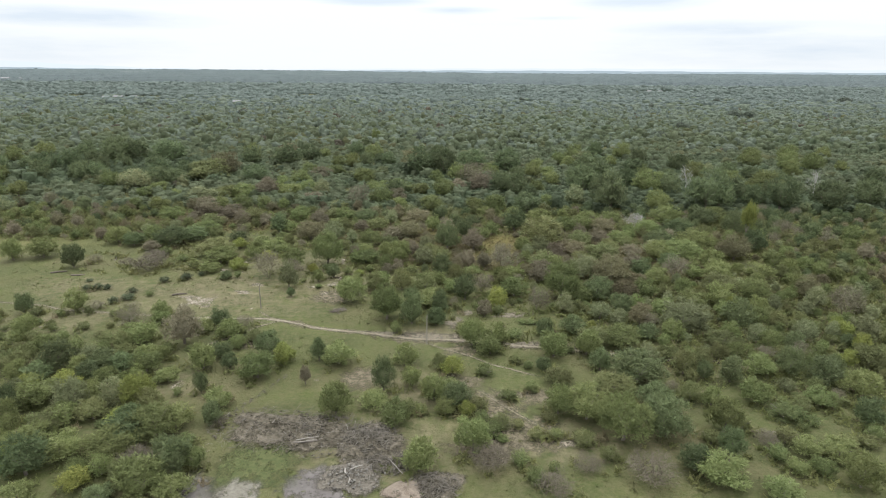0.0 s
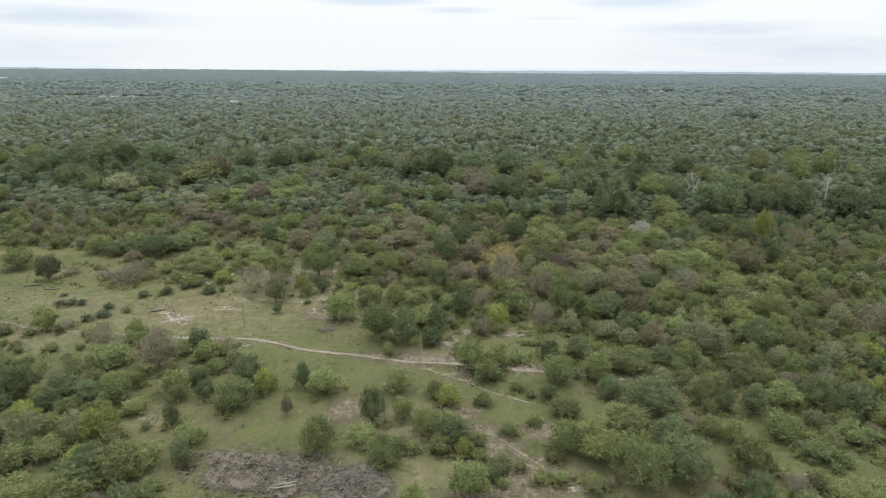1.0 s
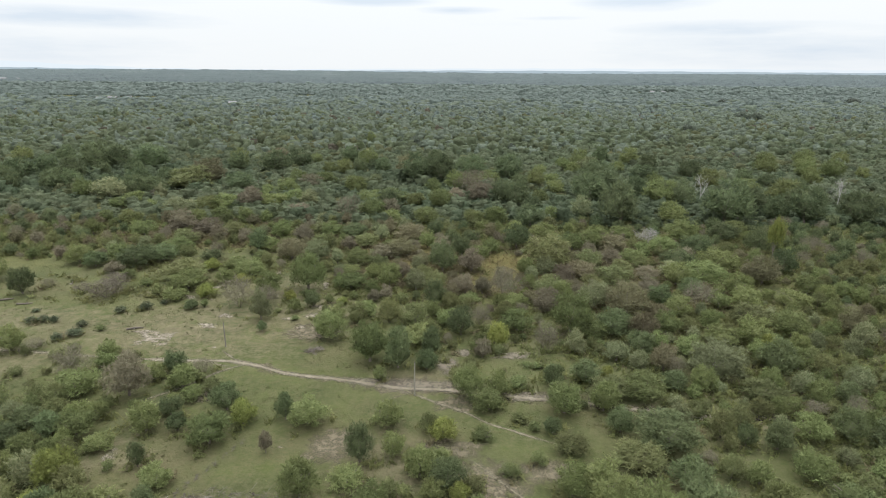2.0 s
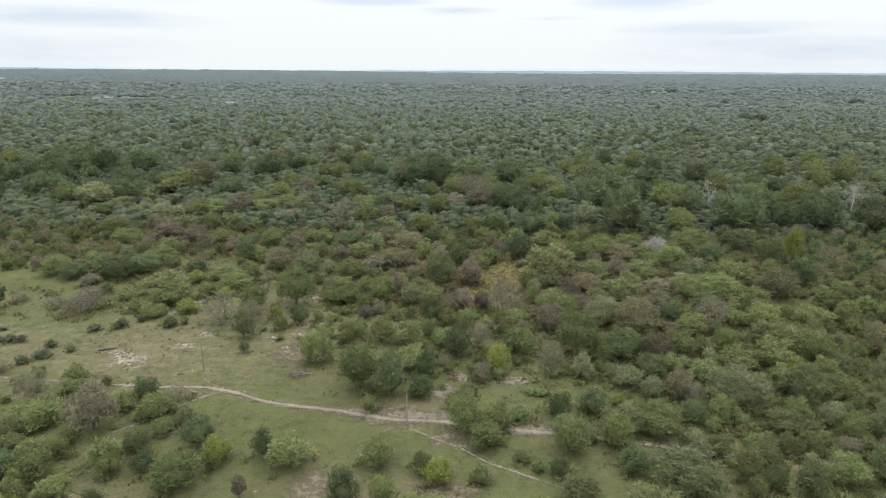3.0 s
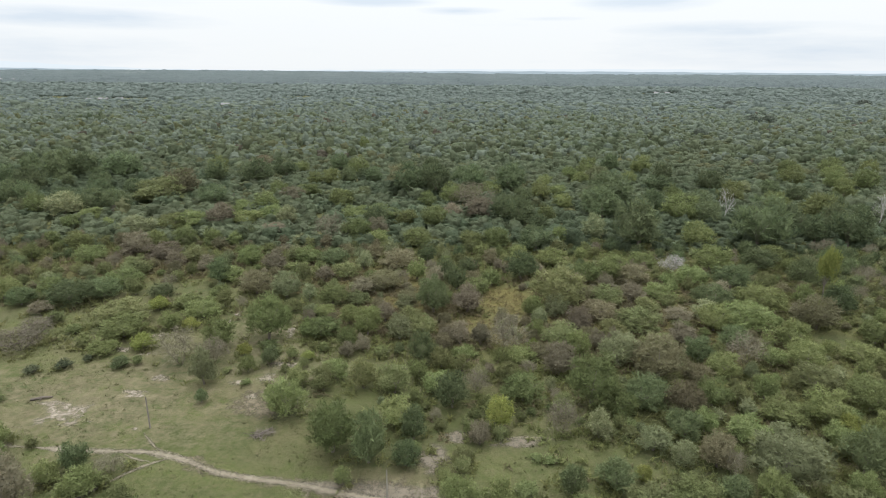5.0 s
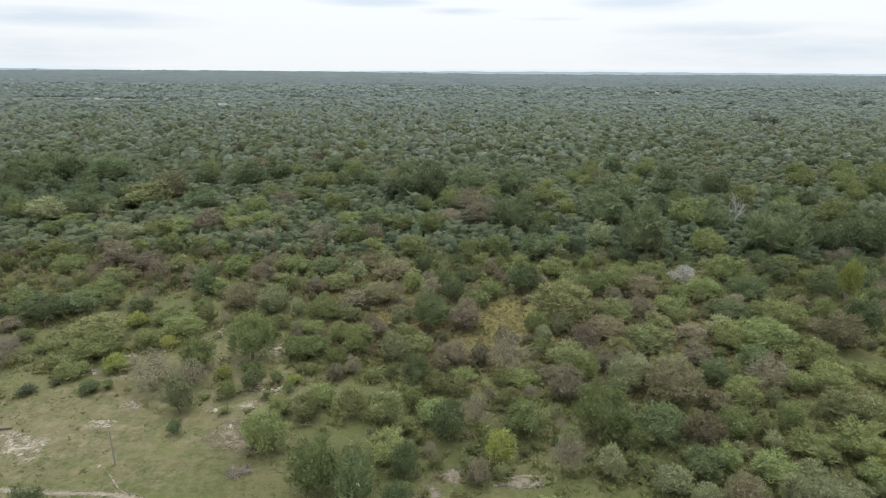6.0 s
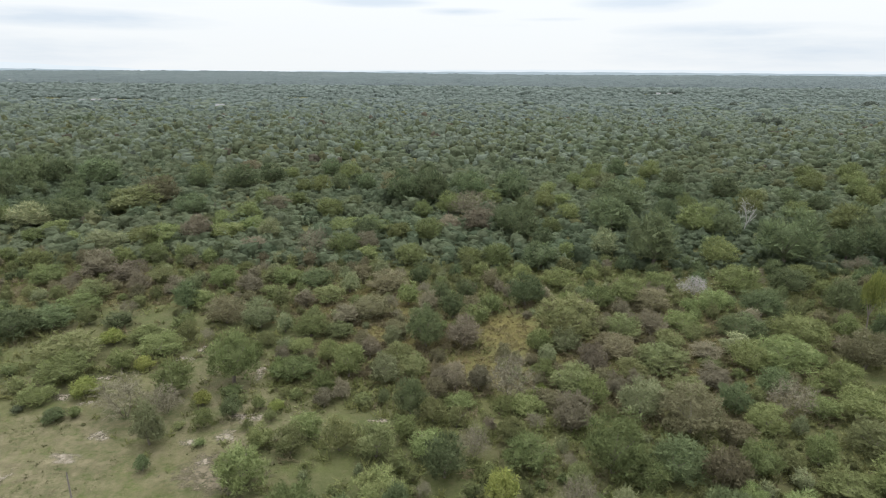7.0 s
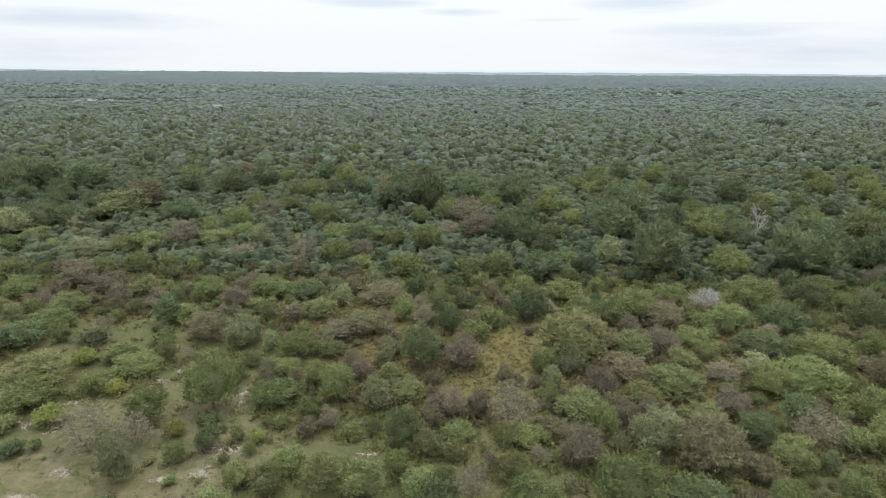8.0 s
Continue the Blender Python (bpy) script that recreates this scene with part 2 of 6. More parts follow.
HAZED_LEAVES = leaf_material("hazed_leaves", (0.130, 0.162, 0.144), (0.156, 0.191, 0.168), (0.144, 0.177, 0.156), 0.40, joined=True, fine=1.3, gaps=0.34)


# ---- building helpers ----
def mesh_of(name, verts, faces, mat, smooth=False):
    """A mesh from arrays of places and of equal-sided faces."""
    me = bpy.data.meshes.new(name)
    verts, faces = np.asarray(verts, np.float32), np.asarray(faces, np.int32)
    count, sides = faces.shape
    me.vertices.add(len(verts))
    me.vertices.foreach_set("co", verts.ravel())
    me.loops.add(count * sides)
    me.loops.foreach_set("vertex_index", faces.ravel())
    me.polygons.add(count)
    me.polygons.foreach_set("loop_start", np.arange(0, count * sides, sides, dtype=np.int32))
    me.polygons.foreach_set("use_smooth", np.full(count, smooth))
    me.update(calc_edges=True)
    me.materials.append(mat)
    return me


def mark(me, name, values):
    a = me.attributes.new(name, "FLOAT", "POINT")
    a.data.foreach_set("value", np.asarray(values, np.float32))


def part(name, me, parent, label=""):
    ob = new(name, me)
    ob.parent = parent
    return tagged(ob, label)


def ellipse(x, y, cx, cy, a, b):
    """1 in the middle of an ellipse, falling to 0 at its edge."""
    return np.clip(1.0 - np.sqrt(((x - cx) / a) ** 2 + ((y - cy) / b) ** 2), 0, 1)


def lay(x, y):
    """Height of the land: soft swells close by, a slow rise far off."""
    x, y = np.asarray(x, float), np.asarray(y, float)
    r = np.hypot(x, y)
    far = np.clip((r - 900) / 4000, 0, 1)
    near = 0.12 * np.sin(x / 7.3 + 1.1) * np.sin(y / 9.1) + 0.10 * np.sin((x + y) / 4.7)
    return near * np.clip(1.5 - r / 250, 0, 1) + 14 * far ** 2 + 5 * far * np.sin(x / 700 + 0.6) * np.sin(y / 900)


# ---- ground ----
def spaced(lo, hi, step, reach, grow):
    """Coordinates at even steps from lo to hi, then ever wider out to reach."""
    mid = list(np.arange(lo, hi + 0.01, step))
    for sign, end in ((1, hi), (-1, lo)):
        d, at = step, end
        while abs(at) < reach:
            d *= grow
            at = max(-reach, min(reach, at + sign * d))
            mid.append(at)
    return np.array(sorted(set(mid)))


OPEN_GRASS = ((-45, 112, 62, 24), (-25, 88, 38, 22), (-10, 72, 40, 22), (20, 78, 30, 14), (45, 66, 26, 16), (10, 100, 16, 9), (-75, 128, 46, 20), (-3, 119, 6, 3),
              (-31, 134, 13, 13), (16, 96, 8, 5.5), (28, 96.5, 7, 3.5), (72, 129, 6, 5), (-62, 148, 36, 15), (-24, 143, 16, 9))
SANDY = ((-44, 109, 36, 17), (-72, 113, 22, 10), (-27, 126, 20, 12), (-47, 108, 16, 9), (-40, 116, 14, 7), (-20, 118, 14, 11), (-0.5, 91.5, 9, 6), (-1, 91, 5, 4), (-26, 133, 12, 10), (16, 62, 12, 7), (-5, 74, 9, 10), (-12, 62, 16, 10), (44, 82, 8, 5),
         (-70, 96, 16, 9), (-37, 75, 6, 6), (-3, 60, 14, 9), (-21, 125, 7, 15))
DRY_OPENINGS = ((-6.8, 144.5, 4.1, 4.5), (-0.5, 153.4, 4.1, 4.5), (12, 134.5, 1.8, 4.5), (15.8, 143.1, 4, 4.5), (-3.5, 159.4, 3.1, 4.5), (-64.9, 176.2, 5.4, 4.5), (-42.6, 184.8, 4.8, 4.5), (-1.9, 140.3, 2.6, 4.5), (-10.4, 164.5, 3.7, 4.5), (12.9, 130.8, 1.5, 4.5))     # small gaps of ochre grass in the scrub
OCHRE = ((16, 147.5, 7, 10), (8, 135, 11, 11), (-6, 149, 13, 10), (-44, 186, 14, 10), (-65, 165, 24, 12), (30, 145, 40, 18), (2, 142, 24, 16), (-20, 160, 24, 12), (40, 130, 26, 14)) + DRY_OPENINGS


def openness(x, y):
    o = np.zeros_like(np.asarray(x, float))
    for cx, cy, a, b in OPEN_GRASS:
        o = np.maximum(o, ellipse(x, y, cx, cy, a, b))
    return np.clip(o * 2.4, 0, 1)


def build_ground():
    xs, ys = spaced(-114, 114, 1.9, 4900, 1.13), spaced(42, 190, 1.9, 4900, 1.13)
    gx, gy = np.meshgrid(xs, ys)
    x, y = gx.ravel(), gy.ravel()
    verts = np.column_stack((x, y, lay(x, y)))
    i = np.arange((len(ys) - 1) * len(xs)).reshape(len(ys) - 1, len(xs))[:, :-1].ravel()
    me = mesh_of("ground", verts, np.column_stack((i, i + 1, i + 1 + len(xs), i + len(xs))), GROUND, True)
    bare, ochre = np.zeros(len(x)), np.zeros(len(x))
    for cx, cy, a, b in SANDY:
        bare = np.maximum(bare, ellipse(x, y, cx, cy, a, b))
    for i, (cx, cy, a, b) in enumerate(OCHRE):
        ochre = np.maximum(ochre, np.clip((2.2 if i == 0 or i > 8 else 0.8) * ellipse(x, y, cx, cy, a, b), 0, 1))
    mark(me, "bare", bare * 0.72)
    mark(me, "ochre", ochre * 0.85)
    mark(me, "wood", np.clip((y - 100) / 30, 0, 1) * (1 - openness(x, y)) * 0.8)
    return tagged(new("ground", me), "green grass over pale sandy soil with ochre patches", "ground", kind="structure")


build_ground()


def ribbon(name, points, width, mat, label, seed=0, lift=0.03):
    """A worn strip along a bent line, with uneven edges."""
    rng = np.random.default_rng(seed)
    pts = np.array(points, float)
    d = np.concatenate(([0], np.cumsum(np.hypot(*np.diff(pts, axis=0).T))))
    s = np.arange(0, d[-1], 0.6)
    px, py = np.interp(s, d, pts[:, 0]), np.interp(s, d, pts[:, 1])
    ker = np.ones(7) / 7
    if len(s) > 14:
        px[3:-3], py[3:-3] = np.convolve(px, ker, "valid"), np.convolve(py, ker, "valid")
    tx, ty = np.gradient(px), np.gradient(py)
    ln = np.hypot(tx, ty) + 1e-6
    half = width / 2 * (1 + 0.35 * np.convolve(rng.normal(size=len(s) + 8), np.ones(9) / 3, "valid")[:len(s)] * 0.6)
    half *= np.clip(np.minimum(np.arange(len(s)) + 1, len(s) - np.arange(len(s))) / 6, 0.2, 1)
    across = np.array((-1.6, -0.8, 0, 0.8, 1.6))
    x = (px[:, None] - ty[:, None] / ln[:, None] * half[:, None] * across).ravel()
    y = (py[:, None] + tx[:, None] / ln[:, None] * half[:, None] * across).ravel()
    i = (np.arange(len(s) - 1)[:, None] * 5 + np.arange(4)).ravel()
    me = mesh_of(name, np.column_stack((x, y, lay(x, y) + lift)), np.column_stack((i, i + 5, i + 6, i + 1)), mat, True)
    mark(me, "inside", np.tile((0, 0.6, 1, 0.6, 0), len(s)))
    return tagged(new(name, me), label, "track" if "track" in name else "soil", kind="structure")


def patch(cx, cy, a, b, mat=PALE_SOIL, label="pale bare sandy soil showing through the grass", name="bare_soil", lift=0.045):
    """A ragged spot of bare ground."""
    rng = np.random.default_rng(int(abs(cx * 31 + cy * 7)))
    n, rings = 26, (0.0, 0.35, 0.7, 1.0, 1.35)
    wob = 1 + 0.25 * np.convolve(np.tile(rng.normal(size=n), 3), np.ones(3) / 3, "same")[n:2 * n]
    ang = np.arange(n) * 2 * math.pi / n
    x = np.concatenate([cx + a * r * wob * np.cos(ang) for r in rings])
    y = np.concatenate([cy + b * r * wob * np.sin(ang) for r in rings])
    faces = [(r * n + j, r * n + (j + 1) % n, (r + 1) * n + (j + 1) % n, (r + 1) * n + j) for r in range(len(rings) - 1) for j in range(n)]
    me = mesh_of(name, np.column_stack((x, y, lay(x, y) + lift)), faces, mat, True)
    mark(me, "inside", np.repeat((1, 1, 0.8, 0.45, 0), n))
    return tagged(new(name, me), label, "soil", kind="structure")


ribbon("track_verge", ((-28.3, 97.1), (-25, 95.7), (-22.4, 94.3), (-20.2, 93.7), (-17.4, 93.2), (-13.9, 92.8), (-11.2, 92.3), (-8.4, 91.5), (-5.7, 90.8), (-3, 90.1), (0.5, 90.4), (3.5, 89.9), (7, 89.3), (11.6, 88.1), (16, 87.8), (21.7, 87.0), (28.6, 85.4), (36, 83.5), (47, 83.1)), 3.6, WORN_EARTH,
       "brown worn earth along the sandy track", 7, 0.015)
WORN = "narrow pale sandy track worn through the grass"
ribbon("dirt_track", ((-45.7, 98.9), (-41.1, 98.5), (-36.9, 98), (-33.7, 98.1), (-30.7, 97.7), (-28.3, 97.1), (-25, 95.7), (-22.4, 94.3), (-20.2, 93.7), (-17.4, 93.2), (-13.9, 92.8), (-11.2, 92.3), (-8.4, 91.5), (-5.7, 90.8), (-3, 90.1), (0.5, 90.2), (3.5, 89.7), (7, 89.1), (11.6, 87.9), (16, 87.6),
                      (21.7, 86.8), (28.6, 85.2), (36, 83.3), (42, 82.9), (47, 82.9)), 1.15, TRACK, "winding pale sandy track across the grass clearing", 1)
ribbon("dirt_track", ((-3, 89.4), (2.3, 85.7), (5.8, 83.7), (7.4, 81.6), (10.8, 79.9), (13.2, 78.5), (16, 77.2)), 0.55, FAINT, WORN, 2, 0.04)
ribbon("dirt_track", ((5, 74.5), (6.9, 72.4), (8.9, 69.8), (10.9, 67.5), (12.8, 65.4), (14.9, 63), (17.1, 61.5), (19.5, 60.2)), 0.5, FAINT, WORN, 3, 0.04)
ribbon("dirt_track", ((-96, 107.5), (-90, 106.4), (-84.7, 105.3), (-79.8, 104.5), (-74.8, 103.5), (-70, 100.9), (-64, 100.2), (-60, 99.7), (-45.7, 98.9)), 0.9, FAINT, WORN, 4, 0.04)
ribbon("dirt_track", ((-28, 96.7), (-29.9, 95.9), (-31.4, 94.6), (-32.8, 93.3), (-34.3, 91.1), (-36.4, 89.2), (-38.8, 87), (-40.3, 85.6)), 0.8, FAINT, WORN, 5, 0.05)
ribbon("dirt_track", ((-34.3, 97.5), (-33, 96.8), (-31.8, 96.3), (-30.4, 96.0)), 0.7, FAINT, WORN, 8, 0.055)
ribbon("dirt_track", ((-2.3, 89.4), (-3.6, 88.4), (-5.2, 87.5), (-6.6, 86.5)), 0.45, FAINT, WORN, 9, 0.05)
ribbon("dirt_track", ((10.7, 100.9), (12.6, 101.6), (14.5, 101.7), (17, 101.3), (19.5, 100.6)), 0.7, FAINT, WORN, 10, 0.05)
ribbon("dirt_track", ((-33.9, 101.7), (-32.5, 100.2), (-30.9, 98.6), (-28.8, 97.3)), 0.5, FAINT, WORN, 6, 0.05)
for row in ((-4, 91, 7.0, 3.0), (-11.5, 77, 4.5, 4.2), (3.5, 86, 3.5, 2.5), (8, 68, 3.5, 3.0), (-21, 108, 6, 4.5), (-30, 88, 4, 2.5), (14, 72, 5, 3), (6, 60, 5, 3), (7, 70, 6, 5), (11, 63, 7, 4.5), (2, 76, 5, 3.5)):
    patch(*row, WORN_EARTH, "brown earth worn bare of grass", "bare_soil", 0.02)
for row in ((-0.5, 91.0, 5.2, 2.0), (-8.0, 92.0, 4.5, 1.1), (2.8, 97.2, 2.6, 2.8), (5.7, 101.7, 2.0, 1.5), (13.4, 88.2, 5.0, 1.4), (13.0, 100.6, 3.6, 1.3)):
    patch(*row, BARE_EARTH, "pinkish earth trodden bare beside the track", "bare_soil", 0.025)
for row in ((-47, 106.3, 4.4, 2.7), (-38.1, 115.2, 1.7, 0.9), (-39.6, 110.7, 1.7, 0.9), (-68.4, 94.4, 1.8, 1.1), (-35.4, 102.6, 0.5, 0.4), (-37, 74.1, 1.1, 1.4), (16.4, 61.5, 2.4, 1.1),
            (44, 82.9, 2.4, 1.0), (43.3, 63.9, 1.7, 0.5), (-21.1, 119.8, 2.2, 1.3), (-23.1, 110.7, 1.4, 0.9), (-17.7, 76.4, 0.5, 0.2), (-36.3, 135.7, 2.3, 1.4)):
    patch(*row)
for row in ((-45.2, 129.9, 1.5, 0.9), (-48.5, 124.5, 2.0, 1.3), (-44.3, 123, 1.8, 0.9), (-38.5, 116, 1.5, 0.8), (-20.2, 120.2, 2.2, 1.2), (-40.2, 111.5, 2.3, 0.8), (-26.1, 114.4, 1.7, 0.9),
            (-22.8, 132.4, 0.8, 2.8), (-3.7, 119.5, 1.9, 0.5), (-34.7, 139.6, 0.9, 1.6), (-22.4, 115.4, 1.7, 1.7), (-50, 108.5, 2.2, 0.9), (-44.5, 104, 1.8, 0.8)):
    patch(*row)


# ---- trees: prototypes of width 1 and height 1, planted at their size ----
def leaf_sprays(places, normals, length, width, rng, lift=0.7):
    """Small pointed sprays of leaves, one three-sided blade at each place, lying along the crown and a little outwards."""
    n = len(places)
    along = np.cross(normals, rng.normal(size=(n, 3)))
    along /= np.linalg.norm(along, axis=1, keepdims=True) + 1e-9
    side = np.cross(normals, along)
    s = rng.uniform(0.6, 1.45, n)[:, None]
    along = (along + normals * lift + np.array((0, 0, lift * 0.3))) * s * np.reshape(length, (-1, 1))
    side = side * s * np.reshape(width, (-1, 1))
    cor = np.stack((places - along * 0.45 - side, places - along * 0.3 + side, places + along * 0.75), 1)
    return cor.reshape(-1, 3), np.arange(3 * n).reshape(n, 3)


def crown_points(rng, lobes, n, low=0.0):
    """Places and outward ways on a crown of many leaf clusters that stand at the limbs' ends, domed, uneven, with gaps between."""
    cs, rs = [], []
    skew, lean, tight = rng.uniform(0.72, 1.0), rng.uniform(0, 6.28), (20 / lobes) ** 0.4
    for i in range(lobes):
        up = 1 - 1.5 * (i + 0.5) / lobes                     # from the top down below the widest part
        a, far = i * 2.4 + rng.uniform(-0.7, 0.7), rng.uniform(0.74, 1.12)
        r = rng.uniform(0.09, 0.20) * tight
        q = math.sqrt(1 - up * up) * far
        ux, uy = math.cos(a) * q * (0.5 - r), math.sin(a) * q * (0.5 - r) * skew
        z = low + (1 - low) * 0.42 + rng.uniform(-0.05, 0.07) + up * far * ((1 - low) * (0.58 if up > 0 else 0.42) - r)
        cs.append((ux * math.cos(lean) - uy * math.sin(lean), ux * math.sin(lean) + uy * math.cos(lean), min(z, 1 - r * 0.8)))
        rs.append(r)
    cs, rs = np.array(cs), np.array(rs)
    which = rng.choice(lobes, n * 4, p=rs ** 2 / (rs ** 2).sum())
    d = rng.normal(size=(n * 4, 3))
    d /= np.linalg.norm(d, axis=1, keepdims=True)
    p = cs[which] + d * rs[which][:, None] * (0.5 + 0.68 * rng.random((n * 4, 1))) * np.array((1.08, 1.08, 0.96))
    dist = np.linalg.norm(p[:, None] - cs[None], axis=2) / rs[None]
    dist[np.arange(len(p)), which] = 9
    ok = (dist.min(1) > 0.5) & (rng.random(len(p)) < 0.72 + 0.28 * d[:, 2]) & (p[:, 2] > 0)
    return p[ok][:n], d[ok][:n], cs, rs


def core(low, rng):
    """The rough shaded inside of a crown, behind the leaf clusters."""
    bm = bmesh.new()
    bmesh.ops.create_icosphere(bm, subdivisions=1, radius=1)
    v = np.array([list(x.co) for x in bm.verts])
    f = np.array([[x.index for x in q.verts] for q in bm.faces])
    bm.free()
    v *= rng.uniform(0.72, 1.12, (len(v), 1))
    return v * np.array((0.36, 0.36, 0.36 * (1 - low))) + np.array((0, 0, low + 0.44 * (1 - low))), f


def crown_mesh(name, mat, seed, lobes=8, leaves=900, leaf=0.06, low=0.0):
    """A crown of leaf sprays over rough inner masses."""
    rng = np.random.default_rng(seed)
    p, d, cs, rs = crown_points(rng, lobes, leaves, low)
    nrm = d * 0.9 + rng.normal(size=d.shape) * 0.42 + np.array((0, 0, 0.25))
    nrm /= np.linalg.norm(nrm, axis=1, keepdims=True)
    v, f = leaf_sprays(p, nrm, leaf * 1.05, leaf * 0.42, rng, 1.25)
    cv, cf = core(low, rng)
    return mesh_of(name, np.concatenate((v, cv)), np.concatenate((f, cf + len(v))), mat, True)


def limb(verts, faces, a, b, ra, rb, sides=4):
    """A tapered round stick from a to b, added to the lists."""
    a, b = np.array(a, float), np.array(b, float)
    w = b - a
    w /= np.linalg.norm(w) + 1e-9
    u = np.cross(w, (0.31, 0.87, 0.4))
    u /= np.linalg.norm(u)
    q = np.cross(w, u)
    k = len(verts)
    for c, r in ((a, ra), (b, rb)):
        for i in range(sides):
            t = i * 2 * math.pi / sides
            verts.append(tuple(c + r * (u * math.cos(t) + q * math.sin(t))))
    for i in range(sides):
        j = (i + 1) % sides
        faces.append((k + i, k + j, k + sides + j, k + sides + i))


def trunk_mesh(name, seed, stems=1, thick=0.035, mat=None, reach=0.75):
    """One or more stems that fork into limbs under the crown."""
    rng = np.random.default_rng(seed)
    v, f = [], []
    for s in range(stems):
        a = rng.uniform(0, 6.28)
        lean = 0.05 if stems == 1 else 0.12
        base = np.array((math.cos(a) * 0.03 * (stems - 1), math.sin(a) * 0.03 * (stems - 1), -0.03))
        knee = base + (math.cos(a) * lean, math.sin(a) * lean, 0.22 + rng.uniform(0, 0.1))
        limb(v, f, base, knee, thick, thick * 0.75, 5)
        for i in range(4 if stems == 1 else 2):
            b = a + i * 1.7 + rng.uniform(-0.4, 0.4)
            tip = knee + np.array((math.cos(b) * 0.24, math.sin(b) * 0.24, rng.uniform(0.25, 0.42) * reach / 0.75))
            limb(v, f, knee, tip, thick * 0.6, thick * 0.2, 3)
    me = bpy.data.meshes.new(name)
    me.from_pydata(v, [], f)
    me.materials.append(mat or BARK)
    return me


def twig_meshes(seed, mat, stems=6, fine=1800, thick=0.009, sliver=0.0056, length=0.085, low=0.0, rise=1.0):
    """A leafless tree: its forking limbs, and the haze of fine twigs at their ends."""
    rng = np.random.default_rng(seed)
    v, f, ends = [], [], []

    def grow(a, way, ln, r, depth):
        b = a + way * ln
        limb(v, f, a, b, r, r * 0.6, 3)
        if depth == 0:
            ends.append((a, b))
            return
        for _ in range(3 if depth > 1 else 2):
            w = way + rng.normal(size=3) * 0.42 + np.array((0, 0, 0.10))
            grow(b if rng.random() < 0.6 else a + way * ln * 0.6, w / np.linalg.norm(w), ln * rng.uniform(0.55, 0.8), r * 0.55, depth - 1)

    for s in range(stems):
        a = s * 6.283 / stems + rng.uniform(-0.4, 0.4)
        w = np.array((math.cos(a) * rng.uniform(0.25, 0.75), math.sin(a) * rng.uniform(0.25, 0.75), rise))
        grow(np.array((math.cos(a) * 0.02, math.sin(a) * 0.02, low - 0.02)), w / np.linalg.norm(w), 0.36, thick, 3)
    limbs = bpy.data.meshes.new("limbs")
    verts = np.array(v)
    hi = np.percentile(verts[:, 2], 98)
    wide = np.percentile(np.hypot(verts[:, 0], verts[:, 1]), 96) * 2
    fit = np.array((1 / wide, 1 / wide, 0.88 / hi))
    limbs.from_pydata((verts * fit).tolist(), [], f)
    limbs.materials.append(mat)
    e = np.array([np.concatenate(q) for q in ends])
    pick = e[rng.integers(0, len(e), fine)]
    at = (pick[:, :3] + (pick[:, 3:] - pick[:, :3]) * rng.uniform(0.1, 1.1, (fine, 1))) * fit
    way = (pick[:, 3:] - pick[:, :3])
    way = way / (np.linalg.norm(way, axis=1, keepdims=True) + 1e-9) + rng.normal(size=(fine, 3)) * 0.6
    # most twigs stand in loose tufts over the whole crown
    tuft, out, _, _ = crown_points(rng, 16, fine, 0.05)
    loose = np.flatnonzero(rng.random(fine) < 0.82)
    loose = loose[loose < len(tuft)]
    at[loose] = tuft[loose] * np.array((1, 1, 0.95))
    way[loose] = out[loose] * 0.55 + rng.normal(size=(len(loose), 3)) * 0.65 + np.array((0, 0, 0.35))
    way *= length * rng.uniform(0.6, 1.3, (fine, 1)) / np.linalg.norm(way, axis=1, keepdims=True)
    side = np.cross(way, rng.normal(size=(fine, 3)))
    side *= sliver / (np.linalg.norm(side, axis=1, keepdims=True) + 1e-9)
    tv = np.stack((at - side, at + side, at + way), 1).reshape(-1, 3)
    return limbs, mesh_of("twigs", tv, np.arange(3 * fine).reshape(fine, 3), mat)


def tree_kind(look_key, count, seed, bare=False, stems=1, **shape):
    """Some differing prototypes of one kind of tree: pairs of part names and meshes."""
    made = []
    for i in range(count):
        if bare:
            limbs, twigs = twig_meshes(seed + i, look_key, stems, **shape)
            made.append((("trunk", limbs), ("crown", twigs)))
        else:
            made.append((("trunk", trunk_mesh("trunk", seed + i, stems)), ("crown", crown_mesh("crown", LEAVES[look_key], seed + i, **shape))))
    return made


